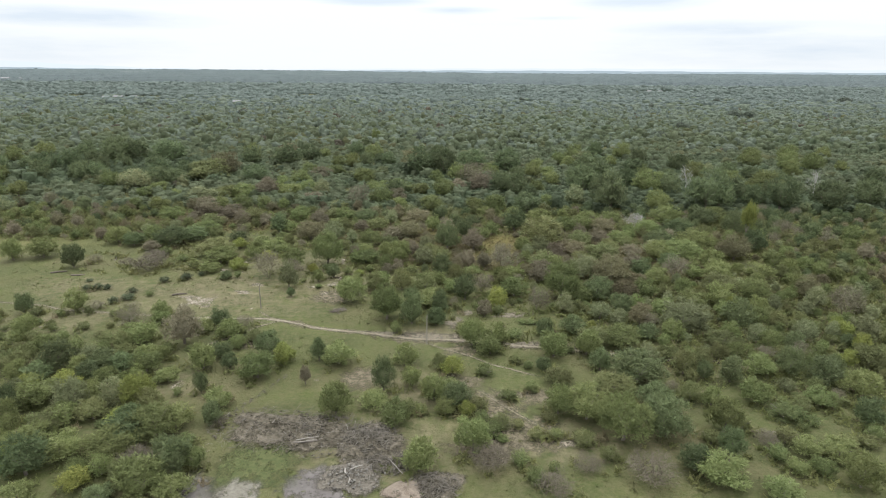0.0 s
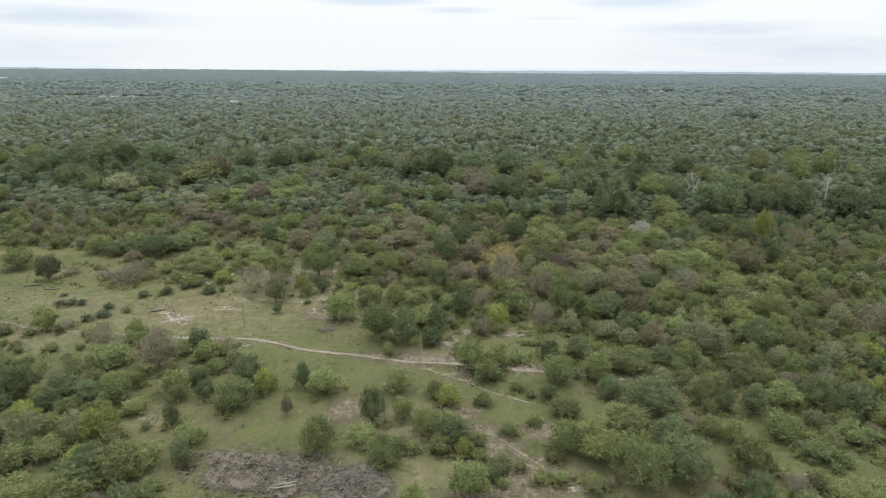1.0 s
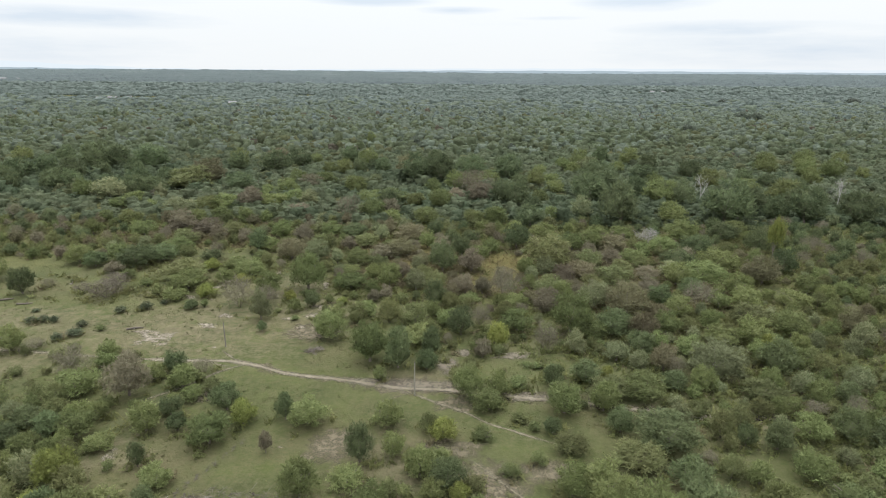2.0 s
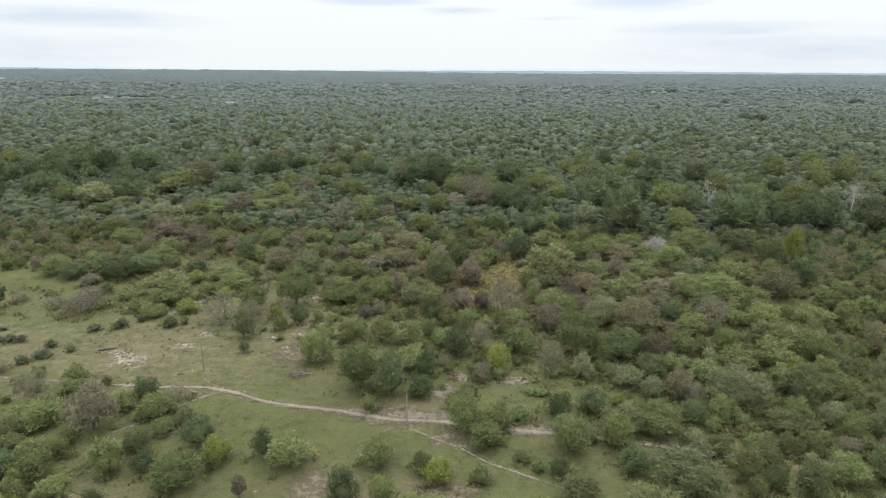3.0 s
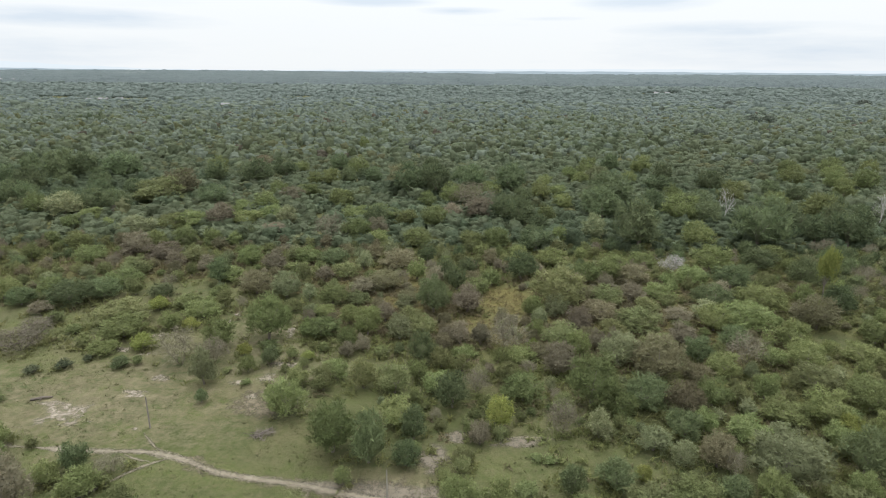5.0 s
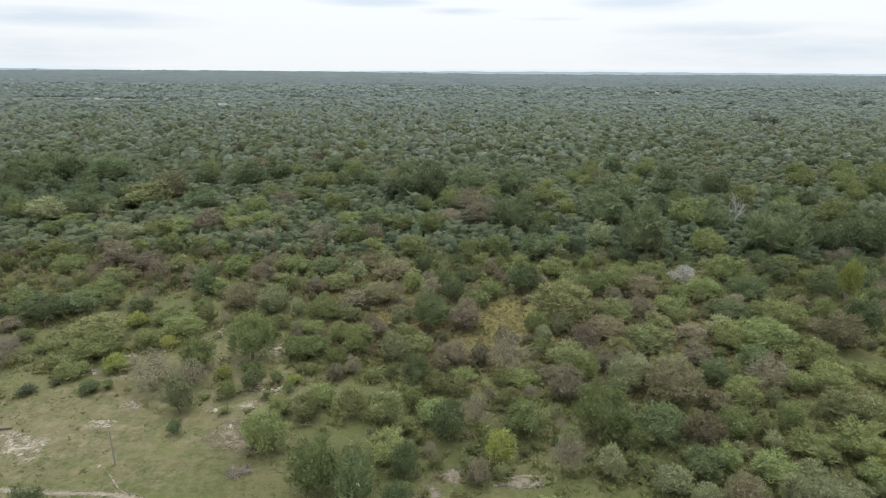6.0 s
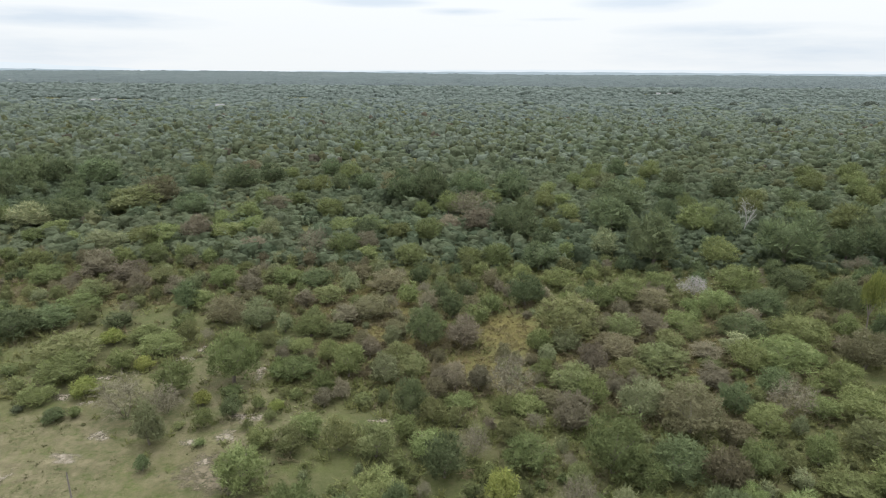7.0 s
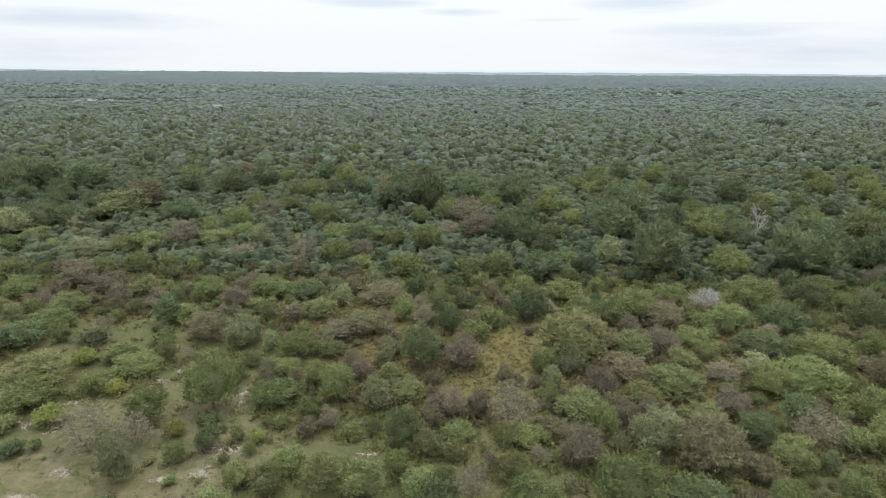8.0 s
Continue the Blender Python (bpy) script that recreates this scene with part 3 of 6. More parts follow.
# close to the camera crowns have fine leaves, farther off coarser ones
FINE, COARSE, SMALL = dict(lobes=24, leaves=1750, leaf=0.050, low=-0.03), dict(lobes=20, leaves=680, leaf=0.071, low=-0.03), dict(lobes=14, leaves=400, leaf=0.086)
MEDIUM = dict(lobes=20, leaves=1100, leaf=0.054)
LARGE = dict(lobes=48, leaves=2700, leaf=0.038)
KINDS = {
    "leafy_tree": (tree_kind("leafy", 6, 10, **FINE), tree_kind("leafy", 5, 310, **COARSE),
                   tree_kind("leafy", 2, 610, **LARGE)),
    "dark_tree": (tree_kind("dark", 4, 30, **FINE), tree_kind("dark", 4, 330, **COARSE),
                   tree_kind("dark", 2, 630, **LARGE)),
    "deep_tree": (tree_kind("deep", 4, 830, lobes=34, leaves=1450, leaf=0.052),),
    "bright_tree": (tree_kind("fresh", 1, 945, **FINE),),
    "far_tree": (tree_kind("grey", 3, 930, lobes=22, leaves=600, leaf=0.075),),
    "yellow_tree": (tree_kind("yellow", 2, 40, **FINE),),
    "olive_tree": (tree_kind("olive", 4, 50, **FINE), tree_kind("olive", 4, 350, **COARSE),
                   tree_kind("olive", 2, 650, **LARGE)),
    "pale_tree": (tree_kind("pale", 3, 60, **FINE), tree_kind("pale", 3, 360, **COARSE),
                   tree_kind("pale", 2, 660, **LARGE)),
    "brown_tree": (tree_kind("brown", 2, 150, **FINE), tree_kind("brown", 3, 450, **COARSE),
                   tree_kind("brown", 2, 680, **LARGE)),
    "dusty_tree": (tree_kind("dusty", 4, 250, **FINE), tree_kind("dusty", 4, 480, **COARSE),
                   tree_kind("dusty", 2, 690, **LARGE)),
    "broad_tree": (tree_kind("leafy", 4, 550, lobes=44, leaves=1500, leaf=0.048),),
    "bush": (tree_kind("bush", 5, 70, stems=3, low=-0.08, **SMALL), tree_kind("bush", 3, 720, stems=3, low=-0.08, **MEDIUM)),
    "thorn_bush": (tree_kind("olive", 4, 170, stems=3, low=-0.08, **SMALL), tree_kind("olive", 3, 730, stems=3, low=-0.08, **MEDIUM)),
    "grey_shrub": (tree_kind("pale", 4, 270, stems=3, low=-0.08, **SMALL), tree_kind("pale", 3, 740, stems=3, low=-0.08, **MEDIUM)),
    "dark_bush": (tree_kind("shrub", 2, 80, stems=3, low=-0.08, **SMALL),),
    "bare_tree": (tree_kind(TWIGS, 5, 90, True, 6),),
    "dry_scrub": (tree_kind(SCRUB, 2, 100, True, 7, rise=0.6),),
    "white_shrub": (tree_kind(WHITE_WOOD, 1, 110, True, 6),),
    "tall_bare_tree": (tree_kind(TWIGS, 1, 120, True, 4, fine=1100),),
    "dead_tree": (tree_kind(BLEACHED, 2, 130, True, 1, fine=300, thick=0.018, rise=2.5),),
    "tall_tree": (tree_kind("yellow", 1, 140, lobes=18, low=0.3, leaves=1800, leaf=0.05),),
}
LABELS = {
    "leafy_tree": "small rounded green savanna tree with a dense leafy crown",
    "dark_tree": "dense dark green tree with a heavy shaded crown",
    "deep_tree": "tall dense deep-green tree standing over the woodland",
    "bright_tree": "small bright yellow-green tree among dull scrub",
    "far_tree": "tree standing over far woodland, leaf colour greyed for haze",
    "yellow_tree": "bright yellow-green tree with a fresh leafy crown",
    "olive_tree": "low spreading olive-green thorn tree with yellowing leaves",
    "pale_tree": "pale grey-green tree with silvery leaves",
    "dusty_tree": "dull olive-brown tree with thin dusty foliage",
    "brown_tree": "small tree with dull brown withering leaves",
    "broad_tree": "tall broad green tree standing over the woodland",
    "bush": "low rounded green bush growing in the grass",
    "thorn_bush": "low spreading yellowish-green thorn bush",
    "grey_shrub": "low grey-green shrub with pale leaves",
    "dark_bush": "small dark grey-green bush in open grass",
    "bare_tree": "leafless grey-brown thorn tree with a haze of fine twigs",
    "dry_scrub": "low brown dry scrub of tangled bare twigs",
    "white_shrub": "bleached whitish leafless shrub among green trees",
    "tall_bare_tree": "tall pale leafless tree standing over the scrub",
    "dead_tree": "tall white dead tree with forking bare limbs",
    "tall_tree": "tall slim yellowish tree over the dark wood",
}
first = {}
planted = []
plant_rng = random.Random(5)


def plant(kind, x, y, wide, high):
    """One tree or bush of a kind, standing on the ground."""
    if kind == "dark_tree" and y > 178:
        kind, high = "deep_tree", high * 1.12
    level = 0 if y < 146 or len(KINDS[kind]) == 1 else 1
    if len(KINDS[kind]) == 2:
        level = 1 if wide > 2.3 and y < 105 else 0
    if len(KINDS[kind]) == 3 and wide > 6.8:
        level = 2 if y < 170 else 0
    i = plant_rng.randrange(len(KINDS[kind][level]))
    m = Matrix.LocRotScale((x, y, float(lay(x, y))), Euler((0, 0, plant_rng.uniform(0, 6.28))), (wide, wide, high))
    planted.append((x, y, wide))
    if (kind, level, i) in first:
        root = copy_thing(first[kind, level, i], m)
        root.matrix_basis = m
        return root
    root = new(kind)
    root.empty_display_size = 0.2
    tagged(root, LABELS[kind], "bush" if kind in ("bush", "thorn_bush", "grey_shrub", "dark_bush", "dry_scrub", "white_shrub") else "tree", group=kind.replace("_", " ") + "s of the plain")
    for name, me in KINDS[kind][level][i]:
        part(name, me, root)
    root.matrix_basis = m
    first[kind, level, i] = root
    return root


# trees and bushes, from the camera outwards
plant("dead_tree", 89.9, 213.6, 6.5, 11.5)
plant("dead_tree", 134.3, 209.0, 6.5, 11.0)
plant("tall_tree", 80.6, 148.7, 3.9, 11.8)
plant("leafy_tree", -43.9, 50.9, 4.3, 2.1)
plant("dark_tree", -35.4, 51.2, 3.5, 1.7)
plant("leafy_tree", -28.1, 52.1, 4.7, 2.3)
plant("leafy_tree", 37.2, 52.2, 4.4, 2.1)
plant("dry_scrub", 12.8, 52.6, 4.4, 2.1)
plant("leafy_tree", -31.7, 52.6, 6.7, 4.2)
plant("yellow_tree", -38.9, 52.9, 3.6, 2.6)
plant("leafy_tree", 46.6, 53.8, 4.4, 4.4)
plant("leafy_tree", 31.7, 54.8, 6.1, 3.5)
plant("dry_scrub", 23.9, 54.8, 6.1, 3.4)
plant("dark_tree", -45.6, 55.0, 6.1, 5.0)
plant("dark_tree", -29.6, 55.8, 4.9, 4.9)
plant("leafy_tree", 43.7, 55.9, 3.3, 2.1)
plant("leafy_tree", 41.1, 56.2, 2.9, 1.6)
plant("leafy_tree", -2.0, 56.3, 4.6, 4.5)
plant("dry_scrub", 17.2, 56.4, 3.8, 1.9)
plant("leafy_tree", -27.5, 56.4, 2.9, 3.0)
plant("dry_scrub", -34.2, 56.5, 5.0, 2.5)
plant("dark_tree", 29.6, 56.7, 4.2, 3.5)
plant("dry_scrub", 6.2, 57.0, 5.5, 2.7)
plant("leafy_tree", -43.5, 58.3, 5.6, 3.0)
plant("leafy_tree", -38.2, 58.8, 6.9, 3.4)
plant("leafy_tree", 47.4, 59.0, 4.8, 2.4)
plant("dark_tree", 34.9, 59.2, 3.5, 4.0)
plant("leafy_tree", 4.4, 59.6, 4.8, 4.9)
plant("leafy_tree", 44.1, 59.9, 4.0, 2.0)
plant("leafy_tree", -48.3, 60.5, 4.9, 2.9)
plant("dry_scrub", 40.2, 61.5, 3.6, 1.8)
plant("dark_tree", -38.0, 61.7, 6.7, 3.4)
plant("leafy_tree", -52.4, 62.1, 3.2, 3.2)
plant("leafy_tree", 23.0, 62.4, 7.3, 6.4)
plant("leafy_tree", -34.8, 62.5, 6.4, 4.4)
plant("dark_tree", 28.6, 63.2, 6.8, 5.5)
plant("bush", 43.7, 63.7, 2.2, 0.9)
plant("olive_tree", -48.7, 63.8, 5.1, 2.5)
plant("leafy_tree", 36.2, 64.0, 5.1, 5.2)
plant("leafy_tree", -33.1, 64.4, 5.2, 3.0)
plant("dry_scrub", -27.8, 64.8, 2.9, 1.4)
plant("dark_tree", -28.7, 65.1, 3.3, 3.2)
plant("leafy_tree", -5.4, 65.2, 4.3, 3.4)
plant("leafy_tree", -47.8, 65.2, 4.7, 2.8)
plant("dark_tree", 55.5, 65.3, 4.3, 4.2)
plant("yellow_tree", -40.7, 65.6, 3.8, 1.8)
plant("bush", 48.7, 65.9, 2.3, 1.2)
plant("olive_tree", -44.5, 66.0, 4.3, 3.0)
plant("leafy_tree", 19.6, 66.9, 6.3, 4.8)
plant("dark_tree", -55.9, 67.2, 2.9, 4.4)
plant("bush", 46.0, 67.2, 5.2, 2.1)
plant("yellow_tree", 3.9, 67.2, 2.6, 2.2)
plant("leafy_tree", 1.1, 67.3, 3.0, 2.3)
plant("leafy_tree", -13.4, 67.8, 4.8, 4.9)
plant("pale_tree", -48.2, 67.9, 4.8, 4.9)
plant("leafy_tree", 16.1, 68.2, 4.4, 4.3)
plant("yellow_tree", -40.0, 69.0, 4.9, 5.0)
plant("leafy_tree", -29.3, 69.1, 3.9, 2.6)
plant("dark_tree", 2.7, 69.4, 4.5, 3.7)
plant("dark_tree", 29.5, 69.5, 5.5, 4.1)
plant("leafy_tree", -53.8, 69.6, 6.5, 3.8)
plant("leafy_tree", -8.5, 69.6, 4.5, 2.2)
plant("pale_tree", -43.6, 69.7, 3.9, 3.9)
plant("leafy_tree", 52.1, 70.1, 4.5, 2.5)
plant("leafy_tree", -47.4, 70.2, 4.5, 3.2)
plant("leafy_tree", 37.4, 70.4, 3.1, 3.0)
plant("leafy_tree", -0.5, 71.1, 4.0, 3.9)
plant("leafy_tree", 43.9, 71.2, 4.8, 3.4)
plant("leafy_tree", 0.9, 72.3, 4.8, 2.4)
plant("dark_tree", -32.9, 72.3, 2.3, 3.5)
plant("leafy_tree", 59.5, 72.6, 5.7, 4.3)
plant("olive_tree", 24.7, 73.0, 6.8, 3.3)
plant("dark_tree", -7.6, 73.5, 3.6, 5.5)
plant("leafy_tree", -47.3, 74.5, 4.2, 2.9)
plant("brown_tree", -19.1, 75.4, 1.8, 3.1)
plant("leafy_tree", -3.8, 74.8, 3.2, 3.2)
plant("leafy_tree", -38.9, 75.3, 4.2, 2.1)
plant("olive_tree", 17.6, 75.8, 4.8, 2.4)
plant("dark_tree", 56.3, 76.0, 6.4, 4.4)
plant("dark_tree", -50.9, 76.3, 4.3, 3.0)
plant("dark_tree", -58.3, 76.3, 4.9, 2.8)
plant("dark_tree", 42.8, 76.5, 4.3, 4.2)
plant("leafy_tree", -26.6, 77.2, 5.7, 4.2)
plant("dark_tree", 39.2, 77.2, 2.7, 3.4)
plant("dark_tree", 29.5, 77.2, 8.7, 5.0)
plant("bush", 7.0, 78.1, 2.9, 1.8)
plant("yellow_tree", 2.1, 78.1, 3.8, 3.1)
plant("dark_tree", 52.5, 78.2, 4.4, 5.0)
plant("leafy_tree", -43.4, 78.3, 5.5, 3.3)
plant("leafy_tree", 47.8, 78.4, 5.0, 3.5)
plant("dark_tree", -46.8, 78.5, 4.4, 3.0)
plant("olive_tree", -63.1, 78.8, 4.4, 3.1)
plant("olive_tree", 37.0, 79.0, 3.9, 4.0)
plant("leafy_tree", -35.4, 79.4, 5.0, 4.2)
plant("dark_tree", 15.9, 79.5, 2.8, 2.4)
plant("dark_tree", -57.0, 79.5, 5.5, 4.8)
plant("dark_tree", -31.5, 79.6, 2.8, 2.7)
plant("dark_tree", -50.8, 79.9, 5.0, 2.9)
plant("bush", 13.7, 80.0, 2.0, 1.3)
plant("olive_tree", 0.3, 80.0, 2.8, 2.8)
plant("dark_tree", 24.7, 80.1, 3.9, 3.9)
plant("olive_tree", 66.1, 80.5, 6.2, 4.0)
plant("leafy_tree", -5.0, 80.8, 4.5, 3.7)
plant("yellow_tree", -23.6, 81.2, 3.7, 3.6)
plant("leafy_tree", -15.3, 81.2, 5.7, 3.7)
plant("dark_tree", -18.5, 82.1, 2.8, 4.3)
plant("bush", 12.1, 82.1, 2.7, 1.1)
plant("dark_tree", -34.0, 83.3, 3.5, 2.7)
plant("leafy_tree", 18.3, 84.2, 5.3, 4.4)
plant("dark_tree", -27.0, 84.4, 4.4, 4.3)
plant("leafy_tree", 8.3, 84.9, 5.3, 3.0)
plant("leafy_tree", 23.8, 84.9, 4.6, 4.7)
plant("leafy_tree", -63.1, 85.4, 3.6, 2.8)
plant("leafy_tree", -32.6, 86.9, 3.3, 2.2)
plant("leafy_tree", 19.0, 87.6, 4.5, 2.0)
plant("brown_tree", -41.8, 87.8, 6.7, 6.8)
plant("leafy_tree", 5.5, 87.9, 4.7, 4.8)
plant("leafy_tree", -49.3, 88.1, 6.7, 3.6)
plant("olive_tree", 25.2, 88.1, 6.7, 3.0)
plant("olive_tree", 47.3, 88.3, 6.7, 3.0)
plant("leafy_tree", 9.7, 88.3, 4.1, 4.0)
plant("leafy_tree", 30.4, 88.5, 7.4, 3.4)
plant("pale_tree", 53.2, 89.4, 3.8, 3.8)
plant("pale_tree", 61.4, 89.8, 4.6, 4.1)
plant("leafy_tree", -69.3, 90.0, 4.9, 4.2)
plant("leafy_tree", 39.3, 90.1, 4.2, 4.1)
plant("dark_tree", 35.3, 90.3, 4.2, 3.1)
plant("leafy_tree", -35.5, 90.5, 4.9, 3.5)
plant("dark_tree", 18.1, 91.4, 3.5, 3.9)
plant("pale_tree", 67.4, 91.6, 2.9, 3.0)
plant("dark_tree", 22.9, 92.2, 4.7, 3.7)
plant("pale_tree", 73.1, 92.3, 5.9, 4.0)
plant("bush", -7.3, 92.7, 2.4, 2.4)
plant("leafy_tree", -40.4, 92.8, 3.6, 2.6)
plant("bare_tree", -52.8, 93.0, 5.0, 5.1)
plant("yellow_tree", 26.4, 93.1, 2.2, 2.2)
plant("bare_tree", -33.9, 94.1, 3.6, 2.5)
plant("pale_tree", 42.9, 94.3, 9.3, 6.1)
plant("bare_tree", 37.1, 94.7, 3.3, 3.3)
plant("dark_tree", -38.4, 94.9, 3.7, 3.6)
plant("dark_tree", 52.4, 95.0, 6.1, 6.2)
plant("dark_tree", -0.4, 95.8, 3.8, 3.6)
plant("dusty_tree", 35.9, 96.0, 5.0, 4.5)
plant("leafy_tree", -49.2, 96.1, 3.8, 2.5)
plant("dark_tree", -4.8, 96.3, 5.3, 7.0)
plant("pale_tree", 32.1, 96.5, 3.7, 2.9)
plant("bush", 16.6, 96.7, 2.3, 0.9)
plant("bush", 15.0, 97.2, 1.9, 0.8)
plant("leafy_tree", -9.4, 98.2, 7.1, 6.9)
plant("bright_tree", 11.2, 104.0, 4.0, 4.5)
plant("pale_tree", 29.4, 98.9, 4.7, 3.2)
plant("leafy_tree", -50.6, 99.0, 3.8, 3.2)
plant("olive_tree", -63.8, 99.0, 1.7, 1.7)
plant("dark_tree", -75.9, 99.7, 3.4, 4.4)
plant("leafy_tree", 52.6, 100.0, 4.4, 3.4)
plant("brown_tree", 8.4, 100.2, 3.2, 3.3)
plant("leafy_tree", -66.9, 100.3, 4.7, 4.6)
plant("bare_tree", 75.2, 100.4, 6.4, 6.5)
plant("pale_tree", 23.4, 101.1, 4.0, 4.0)
plant("dark_tree", 0.2, 101.2, 4.0, 4.9)
plant("bare_tree", -63.8, 101.3, 3.6, 1.8)
plant("leafy_tree", 59.7, 101.4, 4.0, 4.1)
plant("leafy_tree", 42.3, 101.9, 5.8, 2.9)
plant("bare_tree", 18.8, 102.0, 4.9, 5.0)
plant("leafy_tree", 7.7, 102.7, 2.5, 1.8)
plant("leafy_tree", 37.5, 103.2, 3.7, 3.3)
plant("leafy_tree", -1.7, 104.4, 6.1, 3.5)
plant("dark_bush", -62.4, 104.5, 2.3, 1.5)
plant("bare_tree", 2.9, 105.2, 2.0, 2.1)
plant("leafy_tree", 54.3, 105.3, 6.5, 4.9)
plant("leafy_tree", 49.1, 105.5, 6.6, 3.0)
plant("leafy_tree", -17.1, 106.4, 6.4, 5.2)
plant("dark_bush", -60.8, 106.8, 3.2, 1.3)
plant("leafy_tree", 27.7, 106.8, 5.2, 3.6)
plant("dusty_tree", 36.3, 107.2, 5.7, 5.2)
plant("leafy_tree", 62.2, 108.4, 7.8, 4.9)
plant("dark_tree", 31.7, 108.8, 7.3, 4.9)
plant("leafy_tree", 41.0, 109.0, 5.3, 4.3)
plant("bush", -57.5, 109.0, 1.9, 1.1)
plant("dark_tree", -29.5, 109.1, 2.0, 2.2)
plant("leafy_tree", 24.4, 109.2, 8.2, 7.8)
plant("leafy_tree", 15.0, 110.1, 6.4, 4.0)
plant("dark_bush", -61.6, 110.4, 2.2, 1.3)
plant("leafy_tree", 49.3, 111.1, 4.5, 4.1)
plant("dark_bush", -71.3, 111.5, 2.5, 1.3)
plant("bare_tree", 8.7, 111.9, 4.6, 4.2)
plant("dark_bush", -69.6, 112.0, 2.5, 1.4)
plant("dark_bush", -67.7, 112.2, 2.2, 1.3)
plant("olive_tree", -3.1, 112.2, 5.6, 4.4)
plant("olive_tree", -13.3, 112.4, 4.3, 3.9)
plant("leafy_tree", 3.1, 112.9, 5.2, 2.6)
plant("olive_tree", -7.6, 113.2, 4.8, 4.9)
plant("olive_tree", 57.9, 113.6, 8.7, 4.0)
plant("leafy_tree", -17.3, 113.6, 4.0, 2.9)
plant("bush", -24.9, 113.9, 2.0, 0.9)
plant("pale_tree", -31.1, 114.1, 4.6, 5.7)
plant("dusty_tree", 41.2, 114.7, 4.6, 3.7)
plant("leafy_tree", -12.3, 116.0, 5.0, 3.2)
plant("dark_bush", -73.9, 116.6, 1.7, 0.7)
plant("dark_bush", -58.2, 116.8, 2.6, 1.3)
plant("dusty_tree", 36.5, 117.4, 8.7, 6.5)
plant("bush", -28.9, 117.5, 1.8, 0.8)
plant("leafy_tree", -25.8, 117.6, 2.8, 2.9)
plant("brown_tree", 21.5, 117.8, 5.9, 5.3)
plant("leafy_tree", 46.4, 117.8, 5.9, 3.6)
plant("dark_bush", -54.0, 118.1, 2.8, 1.7)
plant("dark_tree", -45.7, 118.6, 3.3, 1.8)
plant("olive_tree", 3.7, 119.1, 3.8, 3.8)
plant("bare_tree", -36.9, 119.7, 7.6, 6.3)
plant("bush", -43.6, 119.7, 2.1, 1.8)
plant("dark_tree", -23.0, 120.1, 3.4, 3.1)
plant("dark_bush", -51.7, 120.5, 1.8, 1.2)
plant("bare_tree", -32.0, 120.8, 5.8, 4.0)
plant("dark_tree", 0.6, 120.8, 4.8, 5.6)
plant("leafy_tree", 60.7, 121.0, 7.2, 4.1)
plant("leafy_tree", 55.5, 121.1, 4.9, 3.2)
plant("pale_tree", 31.5, 121.3, 7.3, 5.4)
plant("leafy_tree", 70.3, 121.6, 6.7, 3.7)
plant("bare_tree", 51.8, 121.8, 6.4, 5.2)
plant("leafy_tree", 13.5, 121.8, 3.4, 2.5)
plant("leafy_tree", 16.2, 121.9, 5.4, 2.5)
plant("yellow_tree", -17.6, 122.0, 2.5, 1.4)
plant("dark_tree", 44.5, 122.4, 5.5, 4.3)
plant("bush", -20.1, 122.4, 2.4, 2.0)
plant("yellow_tree", -27.9, 122.7, 2.7, 2.5)
plant("leafy_tree", 7.3, 122.8, 4.5, 2.0)
plant("bush", -5.9, 123.1, 3.6, 1.9)
plant("leafy_tree", -50.7, 123.2, 5.2, 2.4)
plant("dusty_tree", 19.5, 123.2, 4.5, 2.7)
plant("brown_tree", -11.4, 123.3, 3.5, 2.6)
plant("leafy_tree", 25.8, 123.9, 4.5, 4.6)
plant("dry_scrub", -65.0, 124.3, 7.7, 3.8)
plant("bare_tree", 14.3, 124.9, 6.9, 7.0)
plant("bush", -15.7, 125.0, 2.5, 1.8)
plant("yellow_tree", -45.3, 125.1, 4.4, 2.7)
plant("brown_tree", -9.3, 125.2, 3.1, 2.8)
plant("bush", -24.8, 125.3, 3.9, 1.9)
plant("leafy_tree", -32.9, 125.4, 5.9, 5.3)
plant("dark_tree", -82.4, 125.6, 5.4, 5.9)
plant("bush", -55.4, 125.7, 3.5, 2.4)
plant("yellow_tree", 18.6, 125.7, 2.3, 2.4)
plant("olive_tree", 39.3, 125.7, 6.8, 3.1)
plant("brown_tree", 29.4, 126.6, 3.7, 3.3)
plant("leafy_tree", -12.2, 126.8, 3.7, 3.7)
plant("dark_tree", 52.1, 126.9, 5.8, 4.0)
plant("olive_tree", 23.3, 126.9, 7.8, 4.4)
plant("leafy_tree", 62.0, 126.9, 6.3, 5.2)
plant("brown_tree", 6.6, 127.5, 4.2, 4.3)
plant("dry_scrub", -71.6, 127.8, 4.0, 1.9)
plant("brown_tree", 4.5, 128.2, 3.2, 3.3)
plant("brown_tree", 44.5, 129.0, 5.9, 3.3)
plant("leafy_tree", -25.9, 129.2, 8.0, 8.1)
plant("pale_tree", -3.5, 129.2, 5.7, 4.4)
plant("leafy_tree", 77.8, 129.5, 6.6, 4.1)
plant("bare_tree", -79.7, 129.6, 3.2, 2.0)
plant("leafy_tree", -50.8, 129.7, 9.2, 4.2)
plant("leafy_tree", -99.5, 130.5, 5.4, 5.5)
plant("leafy_tree", -19.4, 130.5, 3.3, 3.4)
plant("dry_scrub", -66.3, 130.7, 6.7, 3.0)
plant("leafy_tree", -17.1, 130.8, 7.7, 3.5)
plant("bush", -60.1, 130.9, 3.2, 1.8)
plant("leafy_tree", -9.3, 131.0, 5.5, 5.6)
plant("olive_tree", 0.4, 131.0, 5.5, 3.6)
